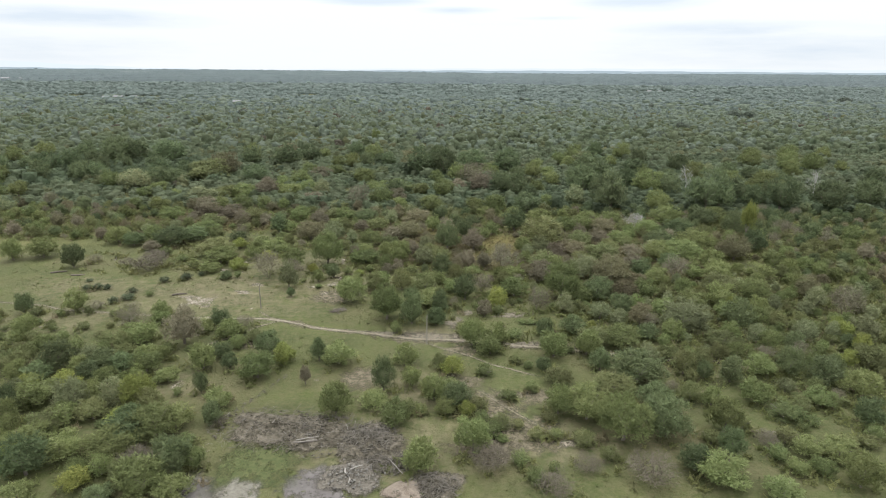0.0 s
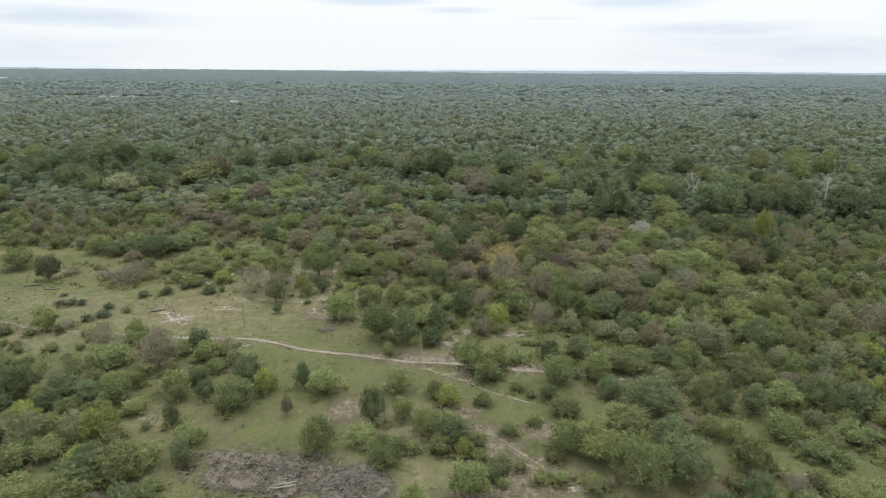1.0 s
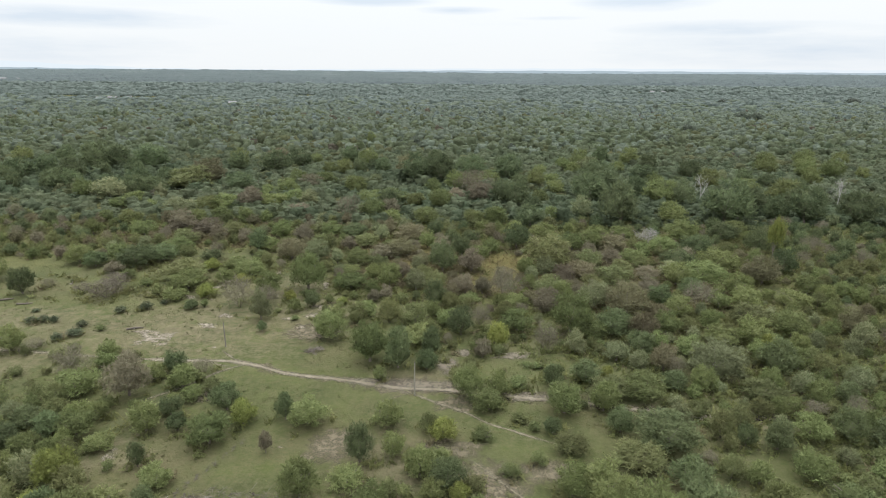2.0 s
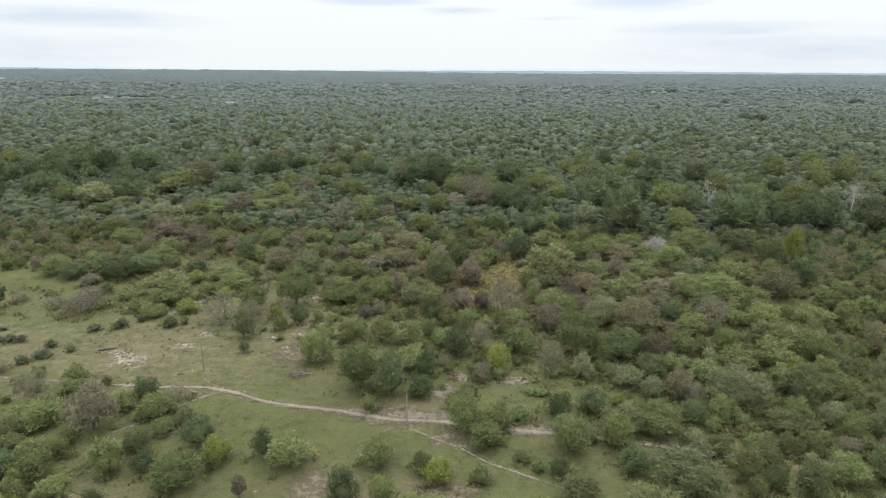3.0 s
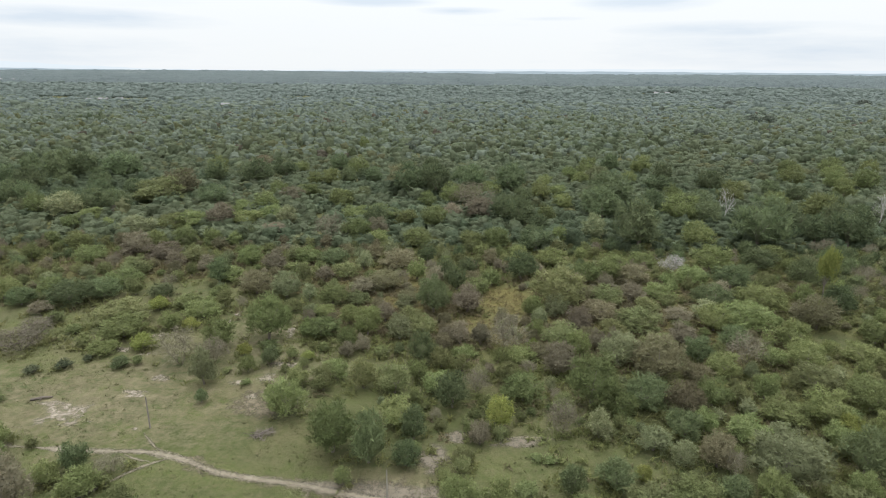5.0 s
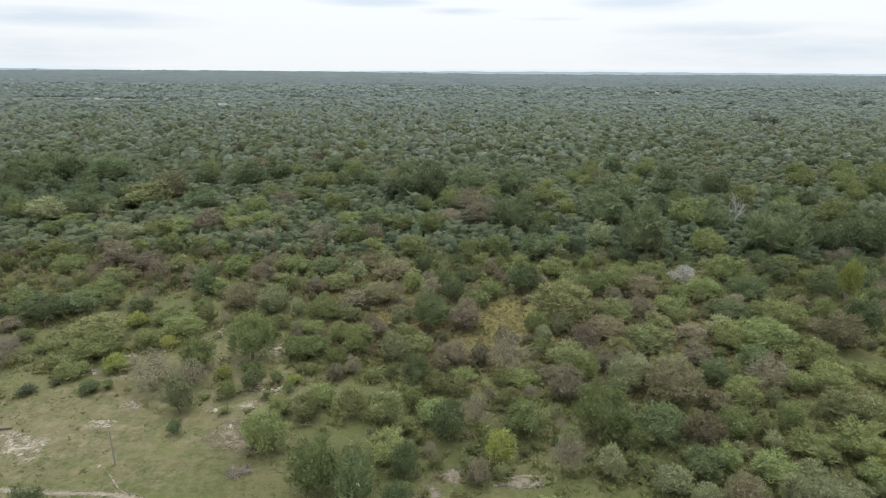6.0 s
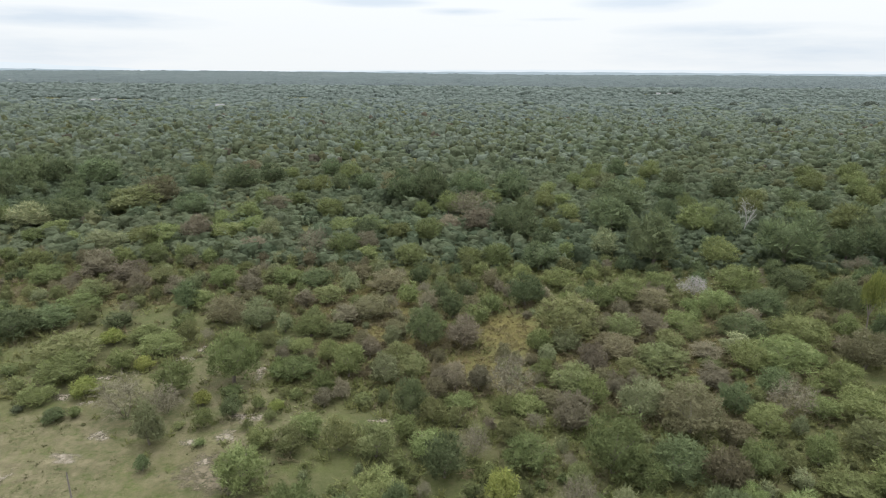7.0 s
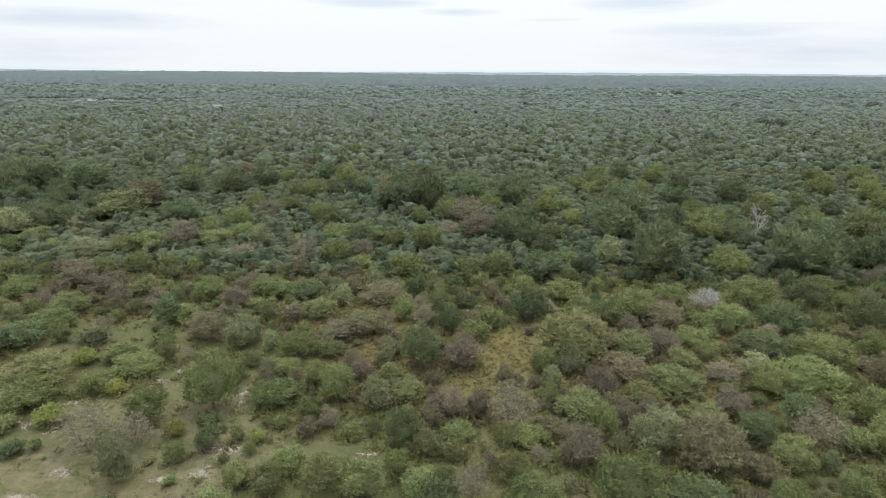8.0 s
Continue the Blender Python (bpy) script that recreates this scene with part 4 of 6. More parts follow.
plant("olive_tree", 33.9, 132.2, 6.2, 2.8)
plant("leafy_tree", -44.0, 132.4, 4.4, 3.4)
plant("dark_bush", -76.7, 132.5, 0.8, 0.8)
plant("yellow_tree", -40.6, 132.5, 3.4, 2.1)
plant("leafy_tree", -93.8, 132.7, 8.2, 5.1)
plant("brown_tree", 27.8, 133.4, 5.1, 4.6)
plant("leafy_tree", 51.8, 133.5, 6.3, 5.0)
plant("olive_tree", 38.5, 133.8, 9.6, 4.4)
plant("bush", 46.6, 134.1, 4.4, 1.8)
plant("leafy_tree", 58.1, 134.6, 10.9, 5.2)
plant("dusty_tree", 70.9, 135.0, 8.3, 6.3)
plant("olive_tree", -53.8, 135.1, 10.4, 4.7)
plant("pale_tree", 21.1, 135.2, 3.5, 3.6)
plant("bush", -66.2, 135.5, 4.3, 2.1)
plant("leafy_tree", -13.1, 135.7, 4.1, 3.7)
plant("olive_tree", -2.0, 136.2, 5.3, 3.3)
plant("leafy_tree", -25.0, 136.4, 3.6, 3.6)
plant("brown_tree", 47.0, 137.6, 5.4, 2.8)
plant("leafy_tree", -40.5, 137.6, 7.8, 3.5)
plant("brown_tree", -71.1, 138.7, 4.8, 2.6)
plant("dusty_tree", 32.8, 138.9, 7.9, 3.6)
plant("leafy_tree", -18.3, 139.3, 4.8, 2.2)
plant("pale_tree", 53.1, 140.1, 6.7, 3.2)
plant("pale_tree", -21.0, 140.1, 3.7, 1.9)
plant("pale_tree", 25.1, 140.4, 5.5, 4.2)
plant("yellow_tree", -50.1, 141.0, 4.3, 2.9)
plant("olive_tree", -24.4, 141.1, 3.8, 2.6)
plant("brown_tree", 8.4, 141.6, 7.4, 5.3)
plant("dark_tree", 2.0, 141.6, 7.4, 7.5)
plant("olive_tree", 42.8, 142.0, 5.6, 2.9)
plant("leafy_tree", -45.2, 142.2, 6.2, 2.8)
plant("dark_tree", 79.7, 142.3, 7.3, 5.9)
plant("leafy_tree", 64.7, 142.9, 10.6, 5.6)
plant("dark_tree", -77.6, 142.9, 6.2, 3.8)
plant("dark_tree", -68.3, 143.5, 9.4, 5.2)
plant("leafy_tree", -17.9, 144.6, 7.1, 4.1)
plant("olive_tree", 26.5, 144.8, 12.8, 7.9)
plant("olive_tree", -13.0, 145.0, 5.8, 2.6)
plant("dark_tree", 57.0, 145.5, 9.0, 4.6)
plant("olive_tree", 35.9, 145.8, 7.8, 4.0)
plant("leafy_tree", -83.0, 146.0, 7.6, 4.3)
plant("brown_tree", 41.3, 146.7, 5.9, 4.6)
plant("leafy_tree", -74.4, 147.0, 6.4, 4.5)
plant("dusty_tree", 31.8, 147.8, 5.2, 3.4)
plant("dark_tree", -52.6, 148.1, 6.0, 2.7)
plant("dark_tree", -64.5, 148.1, 8.7, 3.9)
plant("pale_tree", -27.7, 148.2, 7.3, 5.2)
plant("leafy_tree", -41.2, 148.3, 4.7, 2.7)
plant("leafy_tree", 47.5, 149.4, 7.4, 3.4)
plant("dusty_tree", -34.4, 150.2, 7.4, 5.3)
plant("brown_tree", -12.5, 150.4, 6.1, 4.0)
plant("leafy_tree", 11.0, 151.7, 6.2, 3.3)
plant("dusty_tree", -8.5, 153.0, 7.7, 4.5)
plant("dark_tree", 6.6, 153.3, 5.5, 5.8)
plant("leafy_tree", -63.5, 154.1, 8.4, 3.8)
plant("dark_tree", 65.0, 155.0, 9.2, 5.3)
plant("bare_tree", -5.0, 156.0, 3.5, 3.6)
plant("dark_tree", 81.2, 156.5, 7.9, 7.2)
plant("dark_tree", -44.6, 157.1, 6.5, 5.9)
plant("dusty_tree", 44.8, 157.7, 8.0, 4.8)
plant("leafy_tree", 57.5, 158.1, 8.0, 4.1)
plant("leafy_tree", -42.2, 158.1, 6.6, 3.6)
plant("leafy_tree", 35.0, 158.1, 7.2, 5.0)
plant("dark_tree", 21.0, 159.4, 8.1, 6.5)
plant("leafy_tree", -2.0, 159.5, 5.2, 4.7)
plant("olive_tree", -64.3, 160.6, 8.9, 4.0)
plant("olive_tree", -17.6, 160.6, 7.4, 3.5)
plant("leafy_tree", 41.1, 160.7, 8.2, 5.9)
plant("leafy_tree", -29.0, 162.5, 6.8, 3.1)
plant("dark_tree", 9.5, 164.1, 5.4, 4.1)
plant("brown_tree", -34.7, 165.2, 7.0, 3.9)
plant("white_shrub", 56.7, 166.2, 6.7, 4.0)
plant("dusty_tree", -6.8, 167.1, 9.4, 4.3)
plant("dark_tree", 77.0, 167.7, 9.4, 5.3)
plant("leafy_tree", 66.2, 167.7, 10.3, 6.1)
plant("leafy_tree", -41.3, 168.7, 7.2, 4.9)
plant("leafy_tree", 50.3, 168.9, 7.9, 3.9)
plant("dark_tree", -22.0, 169.5, 8.0, 3.9)
plant("leafy_tree", -79.4, 169.8, 8.9, 4.0)
plant("leafy_tree", -28.3, 170.0, 7.3, 4.1)
plant("leafy_tree", 29.5, 170.5, 8.9, 4.1)
plant("olive_tree", -55.4, 171.3, 7.3, 3.3)
plant("olive_tree", -31.8, 171.9, 6.5, 3.3)
plant("brown_tree", -63.3, 172.4, 9.1, 4.1)
plant("leafy_tree", 82.8, 172.5, 8.2, 5.0)
plant("brown_tree", -72.4, 175.2, 7.6, 3.4)
plant("brown_tree", -71.7, 176.4, 7.9, 5.9)
plant("leafy_tree", -87.3, 178.2, 8.0, 5.2)
plant("leafy_tree", -68.8, 181.0, 6.8, 5.4)
plant("dark_tree", 27.2, 182.0, 9.6, 5.9)
plant("leafy_tree", -49.9, 183.0, 4.1, 4.2)
plant("leafy_tree", 17.3, 183.3, 8.3, 6.1)
plant("leafy_tree", 11.1, 183.4, 8.3, 4.7)
plant("dark_tree", 53.8, 183.6, 15.1, 12.4)
plant("leafy_tree", -2.8, 184.0, 8.4, 5.3)
plant("dark_tree", 85.9, 184.4, 16.1, 12.4)
plant("leafy_tree", -63.4, 184.9, 7.0, 5.0)
plant("dark_tree", 125.4, 185.1, 13.0, 10.1)
plant("leafy_tree", 70.4, 185.4, 9.0, 7.1)
plant("leafy_tree", -56.8, 185.7, 5.6, 4.6)
plant("dark_tree", 110.9, 186.9, 12.0, 10.2)
plant("dark_tree", -48.3, 187.0, 7.1, 4.5)
plant("leafy_tree", 34.5, 187.3, 5.7, 5.2)
plant("tall_bare_tree", -26.4, 188.0, 9.4, 8.3)
plant("leafy_tree", -13.6, 188.5, 7.2, 3.5)
plant("dark_tree", 102.9, 189.2, 8.6, 7.9)
plant("pale_tree", -79.3, 191.5, 13.2, 6.0)
plant("pale_tree", 44.7, 191.9, 8.8, 7.1)
plant("dark_tree", 143.0, 192.0, 11.5, 9.3)
plant("brown_tree", -42.3, 192.2, 8.9, 4.0)
plant("brown_tree", -14.4, 194.5, 7.5, 5.3)
plant("leafy_tree", -90.2, 196.8, 6.1, 4.0)
plant("leafy_tree", -73.0, 198.6, 9.2, 4.7)
plant("dark_tree", 101.3, 199.2, 11.9, 8.4)
plant("leafy_tree", -102.6, 199.7, 6.2, 4.1)
plant("leafy_tree", -68.1, 200.1, 9.3, 5.4)
plant("brown_tree", -61.0, 203.6, 9.8, 7.1)
plant("dark_tree", -15.9, 204.0, 8.1, 5.9)
plant("leafy_tree", -7.0, 204.1, 8.0, 5.7)
plant("leafy_tree", -100.0, 205.4, 8.0, 4.8)
plant("pale_tree", -42.2, 205.6, 8.0, 5.7)
plant("leafy_tree", -54.1, 205.9, 9.7, 4.4)
plant("dark_tree", 26.6, 206.7, 10.0, 7.8)
plant("leafy_tree", -15.0, 210.1, 11.6, 5.3)
plant("leafy_tree", 34.7, 210.3, 6.6, 6.0)
plant("leafy_tree", -22.7, 211.1, 10.0, 4.5)
plant("leafy_tree", 75.8, 211.9, 11.7, 9.0)
plant("pale_tree", -112.1, 213.0, 13.5, 7.9)
plant("leafy_tree", 119.2, 213.3, 13.5, 9.0)
plant("brown_tree", 6.1, 213.5, 8.4, 5.3)
plant("leafy_tree", -48.5, 213.6, 8.5, 4.3)
plant("dark_tree", 52.2, 214.3, 15.2, 9.6)
plant("brown_tree", 15.4, 215.9, 12.0, 6.5)
plant("dark_tree", -107.0, 218.7, 10.4, 6.8)
plant("dark_tree", -115.3, 220.4, 12.3, 6.8)
plant("dark_tree", -101.1, 222.0, 10.6, 6.3)
plant("bare_tree", 13.2, 228.7, 14.9, 9.1)
plant("dark_tree", 59.4, 231.9, 18.3, 11.0)
plant("olive_tree", -93.6, 235.2, 18.6, 8.4)
plant("dusty_tree", -90.2, 244.9, 15.8, 9.7)
plant("dark_tree", 1.1, 246.6, 12.1, 11.4)
plant("dark_tree", -8.5, 247.7, 14.6, 10.9)
plant("dark_tree", -149.2, 270.2, 14.0, 12.3)
plant("dark_tree", -71.5, 270.3, 15.9, 9.2)
plant("dark_tree", -127.0, 275.5, 17.9, 10.6)
plant("dark_tree", -142.3, 275.8, 14.4, 10.7)
plant("dark_tree", -62.1, 280.6, 11.0, 8.0)


# taller trees standing over the far wood
plant("dark_tree", -73.4, 230.5, 11.9, 6.2)
plant("brown_tree", -47.5, 234.1, 9.5, 5.8)
plant("leafy_tree", -53.6, 223.6, 9.0, 6.4)
plant("leafy_tree", -43.4, 242.0, 9.0, 5.9)
plant("dusty_tree", -80.0, 306.7, 13.2, 6.5)
plant("dark_tree", -33.9, 269.9, 7.0, 6.5)
plant("dark_tree", -24.0, 269.8, 7.8, 6.5)
plant("dark_tree", -42.4, 332.9, 5.3, 6.1)
plant("leafy_tree", -40.0, 366.2, 6.5, 8.8)
plant("far_tree", -14.5, 363.6, 8.2, 6.7)
plant("dusty_tree", -13.4, 259.8, 11.8, 9.9)
plant("leafy_tree", -29.9, 228.3, 10.1, 6.9)
plant("pale_tree", -23.9, 238.1, 7.1, 5.8)
plant("dark_tree", 28.6, 256.4, 14.3, 10.1)
plant("dark_tree", 30.0, 230.3, 7.8, 6.8)
plant("leafy_tree", 16.5, 267.0, 8.1, 6.6)
plant("leafy_tree", 45.4, 248.3, 7.5, 4.6)
plant("leafy_tree", 58.4, 270.5, 7.4, 5.8)
plant("pale_tree", 65.2, 270.6, 10.8, 8.3)
plant("dark_tree", 84.6, 258.5, 12.1, 6.0)
plant("dark_tree", 89.4, 232.1, 9.9, 5.6)
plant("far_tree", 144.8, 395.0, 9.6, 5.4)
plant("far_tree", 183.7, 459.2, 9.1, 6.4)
plant("dark_tree", 127.1, 240.5, 8.2, 5.9)
plant("pale_tree", 116.6, 256.2, 7.0, 5.1)
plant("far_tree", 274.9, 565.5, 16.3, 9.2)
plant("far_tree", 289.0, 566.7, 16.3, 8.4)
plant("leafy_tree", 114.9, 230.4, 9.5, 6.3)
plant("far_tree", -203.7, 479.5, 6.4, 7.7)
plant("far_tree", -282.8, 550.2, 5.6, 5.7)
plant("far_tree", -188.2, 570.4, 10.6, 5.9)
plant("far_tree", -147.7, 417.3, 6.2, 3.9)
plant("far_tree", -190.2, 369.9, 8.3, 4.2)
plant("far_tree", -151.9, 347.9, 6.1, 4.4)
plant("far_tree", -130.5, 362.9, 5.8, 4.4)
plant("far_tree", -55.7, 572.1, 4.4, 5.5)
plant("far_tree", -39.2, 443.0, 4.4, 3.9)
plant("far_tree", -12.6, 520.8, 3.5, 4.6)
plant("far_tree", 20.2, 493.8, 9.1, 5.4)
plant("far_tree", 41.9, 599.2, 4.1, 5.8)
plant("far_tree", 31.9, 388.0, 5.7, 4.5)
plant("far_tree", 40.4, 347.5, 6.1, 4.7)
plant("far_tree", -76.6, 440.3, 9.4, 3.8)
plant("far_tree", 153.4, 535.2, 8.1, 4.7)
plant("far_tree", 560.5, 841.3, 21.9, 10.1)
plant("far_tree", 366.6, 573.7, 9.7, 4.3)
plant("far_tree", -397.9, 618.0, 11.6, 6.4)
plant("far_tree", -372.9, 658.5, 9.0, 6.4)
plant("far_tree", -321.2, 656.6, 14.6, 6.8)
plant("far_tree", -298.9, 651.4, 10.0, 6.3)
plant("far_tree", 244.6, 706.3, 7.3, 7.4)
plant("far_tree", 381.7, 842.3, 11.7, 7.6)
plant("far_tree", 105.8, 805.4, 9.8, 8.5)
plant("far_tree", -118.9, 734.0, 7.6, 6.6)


# ---- the woodland between and behind them ----
def clearing(x, y):
    """Small glades of grass inside the scrub."""
    return max(float(ellipse(x, y, *e)) for e in ((16, 96, 7.5, 5), (28, 96.5, 6.5, 3.5), (72, 129, 6, 5), (38, 95, 5, 2.5)))


def wooded(x, y):
    """How likely a tree stands here: none in the clearings, close in the wood."""
    edge = 99 + 47 * min(1, max(0, (-x - 10) / 38)) - 34 * min(1, max(0, (x - 14) / 22))
    meadow = max(float(ellipse(x, y, 16, 146.5, 7.0, 10)), float(ellipse(x, y, 8, 134, 4, 5)))
    meadow = max(meadow, clearing(x, y), max(0.6 * float(ellipse(x, y, *e)) for e in DRY_OPENINGS))
    return max(0.0, min(1.0, (y - edge) / 5)) * (1 - 0.95 * float(openness(x, y))) * (1 - min(1, meadow * 6))


DEEP_WOOD = ((85, 200, 80, 44), (-145, 258, 80, 48), (-4, 262, 40, 28), (120, 170, 40, 30))     # stands of tall dark trees


def kind_here(x, y, u):
    """The mix of kinds changes over the wood."""
    brown = max(min(1, 1.7 * float(ellipse(x, y, 28, 146, 56, 30))), 0.8 * float(ellipse(x, y, -60, 172, 60, 22)), 0.6 * float(ellipse(x, y, -5, 150, 40, 24)))
    dark = max(float(ellipse(x, y, *e)) for e in DEEP_WOOD)
    brown, withered = (brown, 1.0) if y > 116 else (0.0, 0.2)
    table = [("bare_tree", 0.05 + 0.16 * brown), ("brown_tree", 0.05 * withered + 0.5 * brown), ("dusty_tree", 0.06 * withered + 0.9 * brown), ("olive_tree", 0.20 + 0.3 * brown), ("dark_tree", 0.10 + 2.4 * dark), ("pale_tree", 0.08), ("bush", 0.12), ("thorn_bush", 0.16), ("grey_shrub", 0.10), ("leafy_tree", 0.45)]
    u *= sum(w for _, w in table)
    for name, w in table:
        u -= w
        if u <= 0:
            return name
    return "leafy_tree"


fill_rng = random.Random(11)
SIZE = {"bare_tree": 4.4, "brown_tree": 4.4, "olive_tree": 3.8, "dark_tree": 5.0, "dusty_tree": 4.2, "pale_tree": 4.4, "bush": 2.8, "thorn_bush": 3.0, "grey_shrub": 2.6, "leafy_tree": 4.4}
grid = {}


def crowded(x, y, r, slack=0.35):
    cx, cy = int(x // 10), int(y // 10)
    return any(math.hypot(x - a, y - b) < slack * (r + w) for i in (-1, 0, 1) for j in (-1, 0, 1) for a, b, w in grid.get((cx + i, cy + j), ()))


for a, b, w in planted:
    grid.setdefault((int(a // 10), int(b // 10)), []).append((a, b, w))
tally = {}
LIMIT = {"leafy_tree": 105, "bush": 120, "thorn_bush": 190, "olive_tree": 150, "bare_tree": 110, "pale_tree": 110}
for _ in range(24000):
    y = fill_rng.uniform(60, 186)
    x = fill_rng.uniform(-1, 1) * (0.79 * y + 6)
    if fill_rng.random() > wooded(x, y):
        continue
    kind = kind_here(x, y, fill_rng.random())
    wide = SIZE[kind] * fill_rng.uniform(0.45, 1.15)
    if crowded(x, y, wide, 0.43) or tally.get(kind, 0) >= LIMIT.get(kind, 120):
        continue
    tally[kind] = tally.get(kind, 0) + 1
    grid.setdefault((int(x // 10), int(y // 10)), []).append((x, y, wide))
    plant(kind, round(x, 1), round(y, 1), wide, wide * fill_rng.uniform(0.75, 1.05))


# low bushes between the nearer trees
THICKET = ((-50, 66, 26, 20), (50, 70, 26, 18), (25, 98, 34, 18), (-60, 88, 34, 16), (0, 66, 14, 8), (9, 68, 12, 9), (14, 60, 12, 8), (2, 102, 7, 5), (60, 92, 40, 24))
for _ in range(1500):
    y, x = fill_rng.uniform(48, 112), fill_rng.uniform(-92, 92)
    if abs(x) > 0.8 * y + 6 or float(ellipse(x, y, -14, 59, 16, 9)) > 0 or clearing(x, y) > 0.05 or fill_rng.random() > max(float(ellipse(x, y, *e)) for e in THICKET) * 1.3:
        continue
    wide = fill_rng.uniform(1.5, 3.4)
    if crowded(x, y, wide, 0.33) or tally.get("low", 0) >= 270:
        continue
    tally["low"] = tally.get("low", 0) + 1
    grid.setdefault((int(x // 10), int(y // 10)), []).append((x, y, wide))
    plant("bush" if fill_rng.random() < 0.6 else "thorn_bush", round(x, 1), round(y, 1), wide, wide * fill_rng.uniform(0.5, 0.8))


# leafy young trees that close the thicket beside the dump, and the one across the track
LUSHER = ((-62, 74, 14, 12), (62, 84, 16, 12), (58, 92, 22, 14), (-44, 60, 24, 16), (-52, 74, 18, 12))
for _ in range(1500):
    y, x = fill_rng.uniform(46, 106), fill_rng.uniform(-80, 80)
    if abs(x) > 0.8 * y + 6 or (x > -25 and x < 14) or clearing(x, y) > 0.05 or fill_rng.random() > 1.5 * max(float(ellipse(x, y, *e)) for e in LUSHER):
        continue
    wide = fill_rng.uniform(2.4, 4.4)
    if crowded(x, y, wide, 0.24) or tally.get("lush", 0) >= 120:
        continue
    tally["lush"] = tally.get("lush", 0) + 1
    grid.setdefault((int(x // 10), int(y // 10)), []).append((x, y, wide))
    plant(("leafy_tree", "olive_tree", "leafy_tree", "leafy_tree", "olive_tree", "pale_tree", "yellow_tree", "dark_tree")[fill_rng.randrange(8)], round(x, 1), round(y, 1), wide, wide * fill_rng.uniform(0.8, 1.05))


# larger trees over the wood behind
for _ in range(260):
    y = fill_rng.uniform(178, 305)
    x = fill_rng.uniform(-1, 1) * (0.80 * y)
    deep = max(float(ellipse(x, y, *e)) for e in DEEP_WOOD)
    wide = fill_rng.uniform(6.5, 11.0)
    if fill_rng.random() > 0.3 + 2 * deep or crowded(x, y, wide, 0.3):
        continue
    grid.setdefault((int(x // 10), int(y // 10)), []).append((x, y, wide))
    plant("dark_tree" if fill_rng.random() < 0.2 + 1.4 * deep else "broad_tree", round(x, 1), round(y, 1), wide, wide * fill_rng.uniform(0.7, 0.95))


def thin_crown(seed, clumps, leaves, leaf):
    """A light crown for the mass of the wood: a few flat-topped rough clumps, the middle one highest, with leaf sprays over and around them."""
    rng = np.random.default_rng(seed)
    vs, fs, ps, ds, at, sides = [], [], [], [], 0, 4
    for i in range(clumps):
        a, out = i * 6.283 / max(1, clumps - 1) + rng.uniform(-0.5, 0.5), 0.0 if i == 0 else rng.uniform(0.18, 0.34)
        c = np.array((math.cos(a) * out, math.sin(a) * out, 0.0))
        r, top = (rng.uniform(0.22, 0.34) if clumps > 1 else 0.42), (0.92 if i == 0 else rng.uniform(0.5, 0.85))
        ang = np.arange(sides) * 6.283 / sides + rng.uniform(0, 1)
        ring = np.concatenate((np.column_stack((0.8 * np.cos(ang), 0.8 * np.sin(ang), np.full(sides, 0.1))), np.column_stack((np.cos(ang + 0.6), np.sin(ang + 0.6), np.full(sides, 0.72))), ((0, 0, 0.98),)))
        ring *= np.concatenate((rng.uniform(0.7, 1.25, (2 * sides, 1)), ((rng.uniform(0.86, 0.98),),)))
        vs.append(ring * (r, r, top) + c)
        fs += [(at + p, at + q, at + w) for k in range(sides) for j in ((k + 1) % sides,) for p, q, w in ((k, j, sides + k), (j, sides + j, sides + k), (sides + k, sides + j, 2 * sides))]
        at += 2 * sides + 1
        d = rng.normal(size=(leaves, 3))
        d[:, 2] = np.abs(d[:, 2]) * 0.8
        d /= np.linalg.norm(d, axis=1, keepdims=True)
        ps.append(d * rng.uniform(0.85, 1.3, (leaves, 1)) * (r * 1.2, r * 1.2, top * 0.95) + c)
        ds.append(d)
    p, d = np.concatenate(ps), np.concatenate(ds)
    nrm = d * 0.7 + rng.normal(size=d.shape) * 0.5 + np.array((0, 0, 0.4))
    nrm /= np.linalg.norm(nrm, axis=1, keepdims=True)
    lv, lf = leaf_sprays(p, nrm, leaf, leaf * 0.42, rng, 0.5)
    v, f = np.concatenate(vs), np.array(fs)
    return np.concatenate((v, lv)), np.concatenate((f, lf + len(v)))


FAR_GLADES = ((-430, 890, 70, 60), (-560, 910, 80, 60), (-215, 985, 60, 60), (420, 1220, 90, 70))     # pale clearings far off


